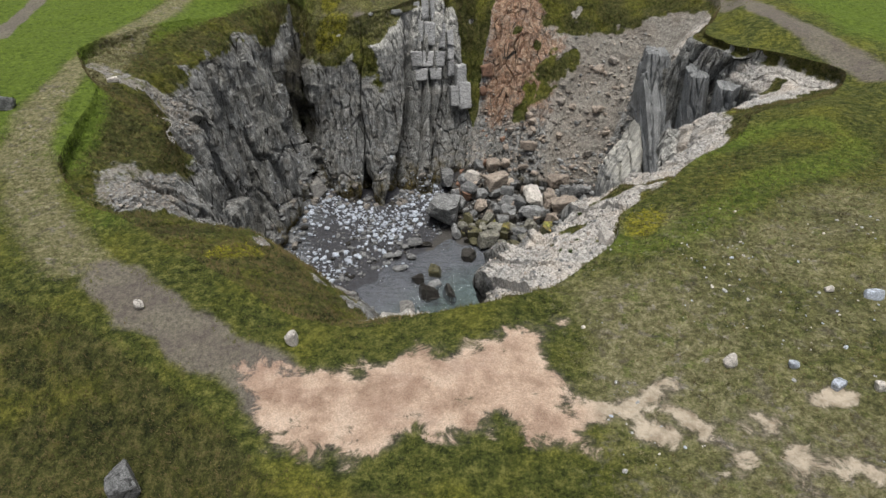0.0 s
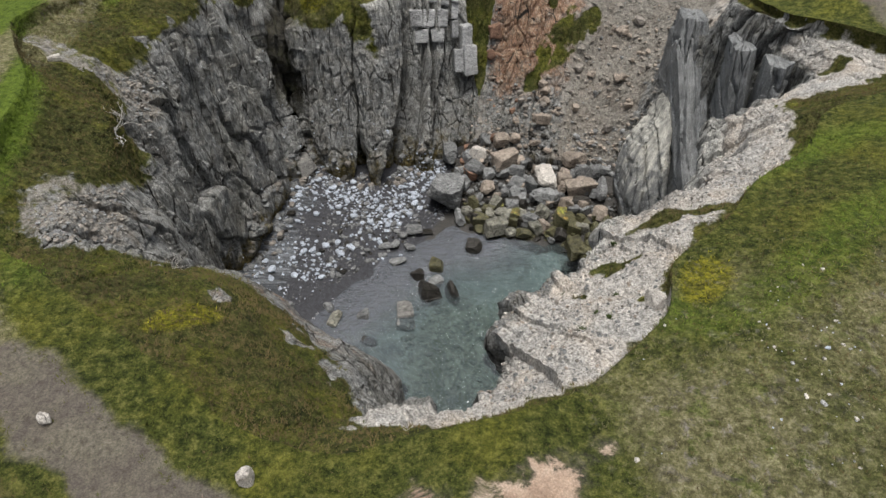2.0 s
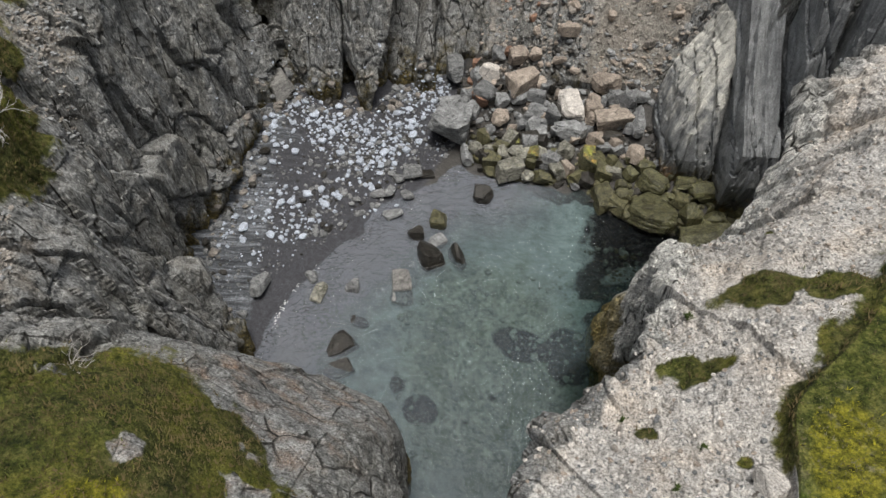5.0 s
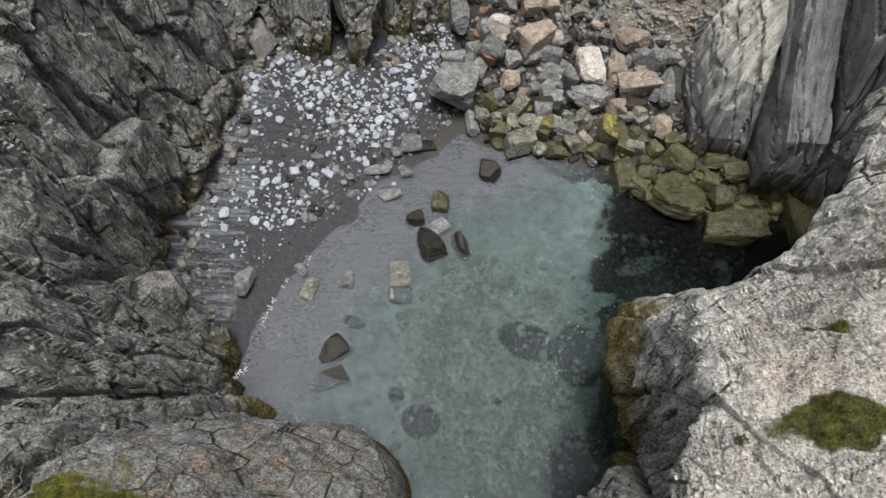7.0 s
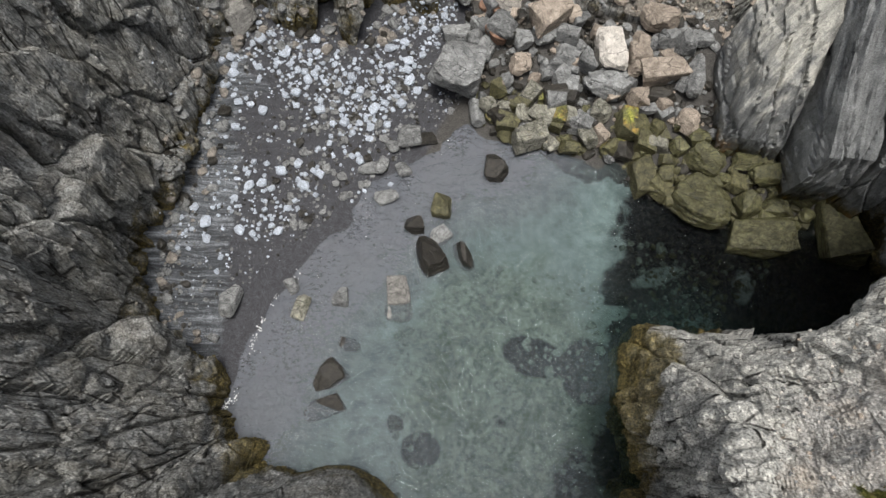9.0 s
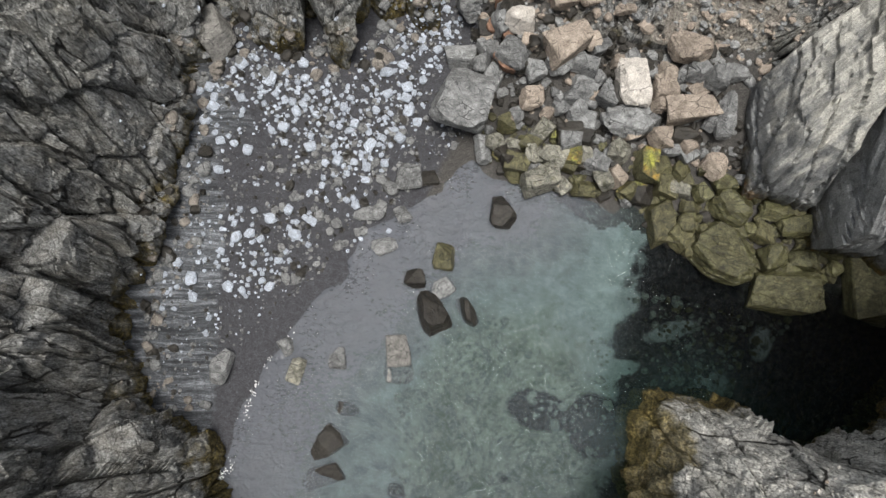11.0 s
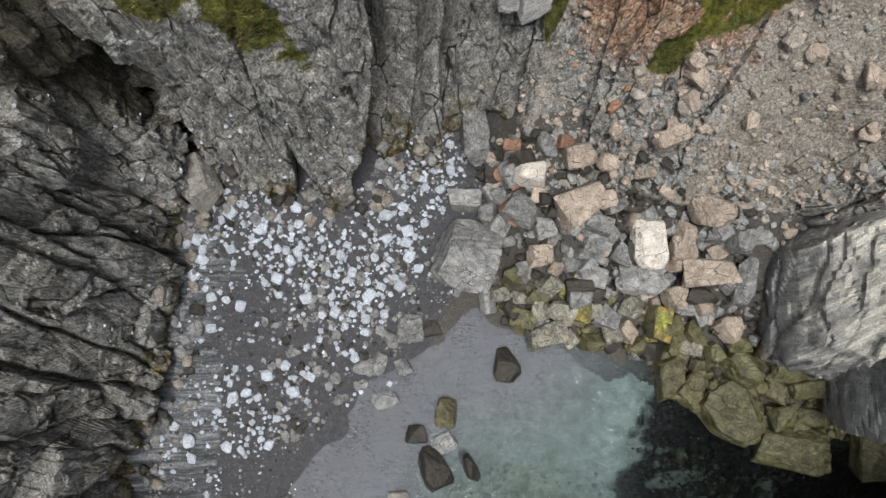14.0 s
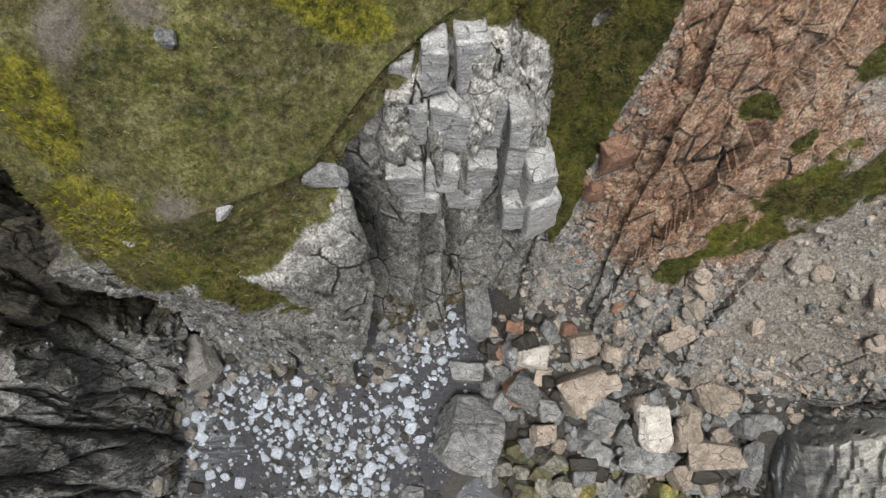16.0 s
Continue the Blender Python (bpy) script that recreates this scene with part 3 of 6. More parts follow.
# north: the tall grey cliff
bank((0.9, 45.2, 12.2), (0.7, 44.0, 10.8), (0.9, 43.1, 8.6), (1.2, 41.5, 4.5), (0.8, 39.6, 1.8), veg=0.9, pale=0.5)
bank((-0.5, 44.5, 12.0), (-0.5, 43.9, 11.3), (-0.8, 42.9, 9.2), (-0.6, 41.5, 5.0), (-0.6, 39.1, 0.9), lip=0.2, veg=0.3, pale=0.55)
bank((-1.9, 43.3, 11.9), (-1.9, 42.9, 11.2), (-1.9, 42.3, 8.8), (-1.8, 40.6, 4.5), (-2.2, 38.5, 1.0), lip=0.4, veg=0.5, pale=0.4)
bank((-2.7, 42.2, 11.9), (-2.6, 41.9, 11.2), (-2.5, 41.6, 9.6), (-2.7, 40.1, 5.0), (-3.0, 37.9, 1.0), lip=0.3, veg=0.6, pale=0.36)
bank((-3.2, 41.6, 11.8), (-3.1, 41.1, 10.8), (-3.4, 40.5, 9.1), (-3.7, 39.1, 5.4), (-3.9, 37.3, 1.1), lip=0.2, veg=0.9, pale=0.42)
bank((-5.1, 40.9, 11.6), (-5.0, 40.4, 10.7), (-4.9, 39.75, 9.5), (-4.9, 38.8, 6.2), (-4.8, 37.3, 1.1), veg=1.75, pale=0.36)
bank((-6.8, 41.2, 11.4), (-6.8, 40.5, 10.0), (-6.75, 39.7, 8.7), (-6.6, 38.7, 5.2), (-6.4, 37.0, 1.2), veg=1.75, pale=0.3)
bank((-8.3, 42.0, 11.3), (-8.4, 41.2, 9.7), (-8.4, 40.3, 8.3), (-8.1, 39.4, 5.0), (-7.5, 37.6, 1.5), veg=1.6)
# north-west: the shaded gully
bank((-9.9, 44.0, 12.0), (-9.95, 43.4, 10.2), (-10.0, 42.9, 7.4), (-10.0, 42.1, 4.2), (-9.3, 40.0, 1.9), veg=0.9, rough=0.6)
bank((-11.0, 40.5, 12.3), (-10.4, 39.2, 11.4), (-9.7, 38.2, 8.5), (-9.4, 37.2, 5.0), (-8.9, 36.1, 1.8), veg=1.2)
# west: the long wall
bank((-12.5, 37.0, 12.6), (-11.0, 36.2, 11.9), (-9.9, 35.9, 9.5), (-9.4, 35.3, 5.5), (-9.2, 34.4, 1.6), veg=1.0, rough=0.65)
bank((-14.0, 34.5, 13.0), (-11.4, 33.8, 11.9), (-10.5, 33.6, 9.0), (-9.6, 32.9, 5.2), (-9.3, 31.8, 1.4), veg=1.0, rough=0.65)
bank((-15.6, 32.4, 13.1), (-12.2, 31.2, 12.0), (-11.1, 31.0, 9.3), (-10.2, 30.4, 5.0), (-9.9, 29.6, 1.2), lip=0.5, veg=1.0, rough=0.65)
bank((-16.6, 29.6, 13.2), (-13.6, 28.6, 12.0), (-11.6, 28.6, 9.6), (-10.6, 28.0, 5.2), (-10.2, 27.4, 0.9), lip=0.9, veg=1.3, rough=0.75)
bank((-15.3, 27.0, 13.3), (-12.6, 26.3, 11.6), (-11.3, 26.4, 9.2), (-10.6, 26.0, 5.5), (-9.8, 25.6, 0.6), lip=0.5, veg=1.4, rough=0.75)
bank((-13.4, 24.0, 13.3), (-11.0, 23.6, 12.2), (-10.5, 24.2, 9.4), (-10.0, 24.2, 5.5), (-8.6, 24.4, 0.5), lip=0.2, veg=1.7, rough=0.65)
bank((-12.9, 21.2, 13.2), (-10.6, 22.0, 11.7), (-9.6, 22.4, 9.4), (-8.9, 22.9, 5.4), (-7.6, 23.4, 0.3), lip=0.6, veg=1.4, scree=0.1, rough=0.8)
bank((-12.2, 18.4, 13.1), (-10.6, 19.4, 11.6), (-9.2, 20.8, 9.2), (-8.0, 21.8, 4.8), (-7.4, 22.6, 0.2), lip=1.0, scree=0.2, veg=0.9)
bank((-10.6, 16.4, 13.0), (-9.8, 17.6, 11.8), (-8.9, 19.3, 9.2), (-7.9, 20.5, 5.6), (-7.1, 21.9, 0.2), lip=0.9, scree=0.2, veg=0.6)
# south-west: the gully and the turf-capped spur
bank((-8.8, 15.2, 13.0), (-8.0, 16.6, 12.0), (-7.5, 18.4, 9.9), (-6.9, 20.4, 4.4), (-6.2, 21.6, 0.3), veg=1.4)
bank((-6.6, 13.6, 13.0), (-5.6, 15.8, 12.1), (-6.0, 18.5, 9.8), (-5.0, 19.8, 6.9), (-4.9, 20.9, 0), veg=1.7, rust=0.3, rough=0.12)
bank((-5.0, 12.4, 13.0), (-3.9, 14.4, 11.7), (-3.5, 17.2, 9.2), (-3.0, 20.4, 4.0), (-2.9, 21.2, 0), veg=1.6, rust=0.35, rough=0.12)
bank((-4.0, 11.6, 12.95), (-3.1, 13.4, 11.7), (-2.4, 16.2, 9.4), (-1.5, 18.8, 5.2), (-1.3, 19.5, 0), veg=1.5, rust=0.25, rough=0.15)
bank((-3.2, 11.2, 12.9), (-2.5, 12.6, 11.8), (-1.3, 14.4, 9.9), (-0.8, 16.2, 6.0), (-0.8, 16.9, 0), veg=1.4)
bank((-1.9, 10.9, 12.9), (-1.7, 12.0, 12.0), (-0.8, 13.1, 10.7), (-0.5, 14.8, 6.0), (-0.6, 15.4, 0), veg=0.9, scree=0.7)

HEART = np.array([-0.5, 28.0])
AROUND = 2000


def ring(values, s):
    """A closed smooth curve through the banks' values, at the places s (0 to the number of banks)."""
    n = len(values)
    i = np.floor(s).astype(int)
    f = (s - i)[:, None]
    a, b, c, d = (values[(i + k) % n] for k in (-1, 0, 1, 2))
    curve = 0.5 * (2 * b + (c - a) * f + (2 * a - 5 * b + 4 * c - d) * f ** 2 + (3 * b - a - 3 * c + d) * f ** 3)
    return 0.7 * curve + 0.3 * (b + (c - b) * f)


levels = [np.array([b[k] for b in BANKS], float) for k in range(5)]
traits = np.array([b[5] for b in BANKS], float)
fine_s = np.linspace(0, len(BANKS), 8001)[:-1]
guide = 0.5 * (ring(levels[0], fine_s) + ring(levels[3], fine_s))
steps = np.linalg.norm(np.roll(guide, -1, 0) - guide, axis=1)
run = np.concatenate([[0], np.cumsum(steps)])
S = np.interp(np.linspace(0, run[-1], AROUND + 1)[:-1], run, np.append(fine_s, len(BANKS)))
rings = [ring(v, S) for v in levels]
trait = ring(traits, S)
lip, veg_u, rust_u, scree_u, pale_u, rough_u = (np.clip(trait[:, k], 0, 3) for k in range(6))


def plateau(x, y):
    """Height of the turf away from the edge."""
    z = 13.15 + 0.05 * np.clip(x, -4, 14) * smooth(24, 6, y)
    z = z - 1.7 * smooth(-0.2, 3.5, np.interp(x, [-16, -9, -6.5, -4.2, -3.0, -1], [12.2, 11.6, 10.2, 8.6, 7.0, 4]) - y) * smooth(-2, -5, x)
    z = z - 0.9 * np.exp(-(((x + 2) / 3.5) ** 2 + ((y - 3.5) / 2.2) ** 2))
    far = np.hypot(x, y - 28)
    z = z + 0.012 * np.clip(far - 30, 0, 400) * (0.6 + 0.4 * np.sin(x * 0.013 + 1))
    p = np.stack([x, y, np.zeros_like(x)], 1)
    return z + 0.28 * fbm(p / 4.5, 3, 5) + 0.07 * fbm(p / 0.9, 3, 9) + 2.0 * smooth(60, 300, far) * fbm(p / 90, 3, 11)


# ground: rings that widen from the turf's edge to the horizon
out_dir = rings[0][:, :2] - HEART
out_dir /= np.linalg.norm(out_dir, axis=1)[:, None]
reach = np.concatenate([[0], np.cumsum(np.geomspace(0.07, 0.45, 95)), 22 + np.cumsum(np.geomspace(0.6, 900, 30))])
GR = len(reach)
gx = rings[0][None, :, 0] + reach[:, None] * out_dir[None, :, 0]
gy = rings[0][None, :, 1] + reach[:, None] * out_dir[None, :, 1]
gflat = plateau(gx.ravel(), gy.ravel()).reshape(gx.shape)
w = smooth(0, 2.6, reach)[:, None]
gz = rings[0][None, :, 2] * (1 - w) + gflat * w + 0.10 * fbm(np.stack([gx.ravel(), gy.ravel(), 0 * gx.ravel()], 1) / 1.1, 3, 31).reshape(gx.shape) * (1 - w)

# cliff: rows from the edge down to below the foot
COUNTS = (34, 48, 64, 70, 12)
deep = rings[4] + np.array([0, 0, -2.6])
chain = rings + [deep]
rows, depth = [], []
for k, count in enumerate(COUNTS):
    for j in range(count):
        f = j / count
        rows.append(chain[k] * (1 - f) + chain[k + 1] * f)
        depth.append(k + f)
rows.append(deep), depth.append(5.0)
C, depth = np.array(rows), np.array(depth)
C[1:-1] = 0.25 * C[:-2] + 0.5 * C[1:-1] + 0.25 * C[2:]
C[1:-1] = 0.25 * C[:-2] + 0.5 * C[1:-1] + 0.25 * C[2:]
C[0] = np.stack([gx[0], gy[0], gz[0]], 1)
CR = len(C)
du = np.roll(C, -1, 1) - np.roll(C, 1, 1)
dv = np.gradient(C, axis=0)
N = np.cross(du, dv)
N /= np.linalg.norm(N, axis=2)[:, :, None] + 1e-9
inward = np.concatenate([HEART - C[:, :, :2].reshape(-1, 2), np.full((CR * AROUND, 1), 4.0)], 1).reshape(C.shape)
N *= np.sign((N * inward).sum(2))[:, :, None]
for _ in range(6):
    N = 0.25 * (np.roll(N, 1, 1) + np.roll(N, -1, 1)) + 0.5 * N
N /= np.linalg.norm(N, axis=2)[:, :, None] + 1e-9
P = C.reshape(-1, 3)
dd = np.repeat(depth, AROUND)
uu = np.tile(np.arange(AROUND), CR)
warp = P + 0.14 * np.stack([fbm(P / 1.3, 2, 41), fbm(P / 1.3, 2, 43), fbm(P / 1.3, 2, 47)], 1)
lean = np.stack([warp[:, 0] + 0.06 * warp[:, 2], warp[:, 1] - 0.05 * warp[:, 2], warp[:, 2]], 1)
some = smooth(-0.2, 0.3, fbm(P / 2.0, 2, 59))
arc = uu * run[-1] / AROUND
d1, d2, r, tl = blocks(np.stack([arc / 1.9 + 0.22 * fbm(P / 2.2, 3, 45) + 0.03 * P[:, 2], 0 * arc + 0.5, P[:, 2] / 24], 1), 3)
slabs = (smooth(0.2, 0.4, pale_u) * smooth(38, 39, rings[0][:, 1]))[uu]
slabs = slabs * (1 - 0.6 * smooth(-2.4, -2.0, P[:, 0]) * smooth(6, 7, P[:, 2]))
disp = ((r - 0.5) * (1.05 + 0.75 * slabs) + tl * 0.6) * np.where(P[:, 0] > 11.5, 0.4, 1) - (0.3 + 0.4 * slabs) * np.exp(-((d2 - d1) / 0.04) ** 2) * smooth(5.0, 3.6, dd) * (rough_u[uu] > 0.72) * (1 - smooth(0.6, 0.9, scree_u[uu]) * smooth(2.6, 1.8, dd))
d1, d2, r, tl = blocks(lean / np.array([0.6, 0.6, 6.0]), 13)
disp += ((r - 0.5) * 0.26 + tl * 0.15) * (1 - 0.5 * slabs) - 0.14 * (1 - some) * np.exp(-((d2 - d1) / 0.06) ** 2)
d1, d2, r, tl = blocks(warp / np.array([0.8, 0.8, 0.7]), 17)
disp += ((r - 0.5) * 0.12 + tl * 0.2) * some * (1 - 0.7 * slabs)
d1, d2, r, tl = blocks(warp / np.array([0.2, 0.2, 0.6]), 23)
disp += (r - 0.5) * 0.07 + tl * 0.06
disp += (0.15 - 0.08 * slabs) * fbm(P / 2.5, 3, 53) - 0.07 * np.abs(fbm(lean / np.array([0.2, 0.2, 2.6]), 3, 57))
gap = near_line(P[:, 0], P[:, 1], [(-2.55, 42.6), (-2.3, 40.0), (-2.3, 38.5)])
gap2 = near_line(P[:, 0], P[:, 1], [(-0.95, 43.8), (-0.9, 39.0)])
disp -= (1.1 * np.exp(-(gap / 0.3) ** 2) + 0.7 * np.exp(-(gap2 / 0.13) ** 2)) * smooth(0.4, 0.8, dd) * smooth(4.2, 3.4, dd)
d1, d2, r, tl = blocks(np.stack([arc / 1.7 + 0.3 * fbm(P / 3.0, 3, 49) + 0.06 * P[:, 2], 0 * arc + 0.5, P[:, 2] / 11], 1), 67)
west_wall = smooth(-7.6, -8.8, P[:, 0]) * smooth(21.5, 23.5, P[:, 1]) * smooth(43, 41, P[:, 1])
ribs = (r - 0.5) * 0.8 + tl * 0.4 - 0.4 * np.exp(-((d2 - d1) / 0.05) ** 2)
d1, d2, r, tl = blocks(np.stack([warp[:, 0] / 2.4, warp[:, 1] / 2.2 + 0.15 * warp[:, 2], warp[:, 2] / 3.4], 1) + 0.15 * fbm(P / 1.5, 3, 50)[:, None], 68)
bulge = (ribs + (r - 0.5) * 0.75 + tl * 0.4 - 0.3 * np.exp(-((d2 - d1) / 0.05) ** 2) * smooth(2.4, 3.0, dd)) * west_wall * smooth(1.2, 1.9, dd) * smooth(4.7, 3.9, dd)
crumble = (0.3 * fbm(P / 0.9, 5, 68) - 0.3 * np.abs(fbm(P / np.array([0.5, 0.5, 0.9]), 4, 69)) + 0.12) * smooth(2.0, 3.5, P[:, 0]) * smooth(29, 26.5, P[:, 1]) * smooth(1.1, 1.7, dd) * smooth(5.0, 4.2, dd)
soft = 0.16 * fbm(P / 0.8, 4, 61) + 0.2 * fbm(P / 2.4, 2, 63)

# cushions of turf on the ledges, in plan
MOSS = [(5.9, 18.7, 1.2, 0.65, 10), (6.9, 18.6, 1.0, 0.65, -10), (4.35, 17.3, 0.9, 0.5, 12), (8.0, 18.7, 0.5, 0.4, 0), (6.6, 20.6, 0.35, 0.25, 0), (12.4, 25.4, 1.5, 0.5, 25), (15.4, 29.2, 0.9, 0.5, 20), (3.2, 16.0, 0.3, 0.25, 0), (16.2, 27.2, 1.4, 0.7, 20), (4.4, 15.3, 0.25, 0.2, 0), (-4.9, 39.7, 1.3, 0.6, 0), (6.9, 42.0, 1.7, 0.8, 30), (5.8, 41.1, 1.0, 0.7, 40), (5.0, 40.5, 1.1, 0.6, 20), (6.5, 41.0, 1.1, 0.6, 20), (7.6, 41.9, 1.3, 0.8, 40), (8.6, 42.5, 1.1, 0.7, 30), (4.9, 43.3, 0.45, 0.3, 0), (6.2, 42.8, 0.5, 0.3, 0)]
# where turf, scree and bare rock lie on the slope
patch = fbm(P / np.array([1.6, 1.6, 1.1]), 4, 71)
steep = 1 - np.abs(N[:, :, 2]).ravel()
veg = smooth(-0.35, 0.35, veg_u[uu] - dd + 0.35 * patch + 0.1) * smooth(0.97, 0.75, steep)
moss = np.maximum.reduce([blob(P[:, 0], P[:, 1], a, b, c, d, e) for a, b, c, d, e in MOSS]) * smooth(3.6, 4.4, P[:, 2])
moss = moss + 0.45 * fbm(P / 0.45, 4, 77) * (moss > -0.25)
veg = veg * (1 - 0.75 * smooth(0.25, 0.55, fbm(P / 0.9, 4, 73)) * smooth(0.5, 0.9, dd))
hollow = np.maximum(1.9 * blob(P[:, 0], P[:, 1], -10.7, 19.2, 1.8, 2.5, -20), 1.2 * smooth(0.9, 0.3, near_line(P[:, 0], P[:, 1], [(-15.7, 29.0), (-13.9, 28.0), (-12.2, 28.3)])))
hollow = 0.55 * np.clip(hollow + 0.5 * patch * (hollow > 0), 0, 1) * smooth(0.06, 0.14, dd) * (dd < 2.4)
veg = veg * (1 - hollow)
veg = np.maximum.reduce([veg, smooth(0.04, 0.0, dd), np.clip(moss * 1.3, 0, 1)])
scree = np.clip(scree_u[uu] * smooth(2.1, 1.35 + 0.3 * (pale_u[uu] < 0.6), dd) + 0.25 * patch * scree_u[uu], 0, 1) * smooth(0.9, 0.6, steep)
slip = scree_u[uu] * smooth(0.75, 0.5, rough_u[uu]) + 0 * dd
scree = np.maximum(scree, np.clip(slip, 0, 1) * smooth(0.85, 0.55, steep))
scree = np.maximum(scree, hollow)
shelf = smooth(2.2, 1.6, dd)
hard = rough_u[uu] * (1 - 0.75 * np.clip(veg + 0.8 * scree * shelf + slip, 0, 1))
d1, d2, r, tl = blocks(warp / np.array([0.16, 0.16, 0.16]), 33)
rubble = (r - 0.5) * 0.02 + tl * 0.02 + 0.2 * fbm(P / 0.9, 5, 65)
move = disp * hard + (bulge + crumble) * (1 - veg) + soft * (1 - 0.5 * hard) + rubble * np.clip(scree - veg, 0, 1)
move *= smooth(0.0, 0.25, dd)
move *= 1 - 0.6 * smooth(4.5, 5.5, P[:, 0]) * smooth(10.5, 9.0, P[:, 0]) * smooth(22.6, 24.2, P[:, 1]) * smooth(28.5, 27.5, P[:, 1])
D = P + N.reshape(-1, 3) * move[:, None]
cut = lip[uu] * smooth(0, 0.10, dd) * smooth(1.0, 0.2, dd)
D[:, 2] -= 0.6 * cut
outward = np.concatenate([out_dir, np.zeros((AROUND, 1))], 1)[uu]
D += outward * (0.14 * lip[uu] * smooth(0.02, 0.06, dd) * smooth(0.3, 0.1, dd))[:, None]
D = D.reshape(CR, AROUND, 3)
D[0] = C[0]


def sheet(name, grid, tags, soft):
    """A closed band of quads, with its masks."""
    nr = len(grid)
    me = bpy.data.meshes.new(name)
    a = np.arange(nr - 1)[:, None] * AROUND + np.arange(AROUND)[None, :]
    b = np.arange(nr - 1)[:, None] * AROUND + (np.arange(AROUND)[None, :] + 1) % AROUND
    quads = np.stack([a, a + AROUND, b + AROUND, b], 2).reshape(-1, 4)
    me.vertices.add(nr * AROUND), me.loops.add(len(quads) * 4), me.polygons.add(len(quads))
    me.vertices.foreach_set("co", grid.reshape(-1))
    me.loops.foreach_set("vertex_index", quads.reshape(-1).astype(np.int32))
    me.polygons.foreach_set("loop_start", np.arange(0, len(quads) * 4, 4, dtype=np.int32))
    me.polygons.foreach_set("use_smooth", soft[quads[:, 0]])
    me.update(calc_edges=True)
    for key, values in tags.items():
        me.attributes.new(key, "FLOAT", "POINT").data.foreach_set("value", np.asarray(values, np.float32).ravel())
    me.materials.append(COAST)
    return new(name, me)


SOIL = [(-4.13, 9.66), (-3.54, 9.62), (-2.61, 9.66), (-0.97, 9.5), (-0.28, 9.96), (0.79, 10.17), (1.42, 10.52), (2.32, 10.8), (2.25, 10.26), (1.88, 9.66), (2.29, 8.89), (2.51, 8.25), (2.55, 7.54), (2.18, 7.48), (1.82, 7.79), (1.34, 8.25), (0.81, 8.18), (0.16, 7.72), (-0.46, 7.98), (-0.97, 7.72), (-1.45, 7.48), (-2.26, 7.48), (-2.92, 7.72), (-3.24, 8.25), (-3.62, 8.74)]
# pale scuffed streaks beyond it
SCUFFS = [([(2.7, 8.2), (3.1, 8.25), (3.7, 8.45), (4.35, 8.75)], 0.3), ([(3.6, 7.65), (3.9, 7.75)], 0.3), ([(4.5, 8.05), (4.9, 7.75), (5.1, 7.3), (4.95, 6.7)], 0.28), ([(4.9, 7.75), (5.3, 8.05), (5.8, 7.8)], 0.34), ([(5.9, 6.5), (6.2, 7.1), (6.6, 6.9)], 0.3), ([(6.7, 7.0), (7.2, 6.75), (7.8, 6.6)], 0.26), ([(7.0, 8.3), (7.6, 8.5)], 0.2), ([(8.2, 7.4), (8.9, 7.5)], 0.22)]


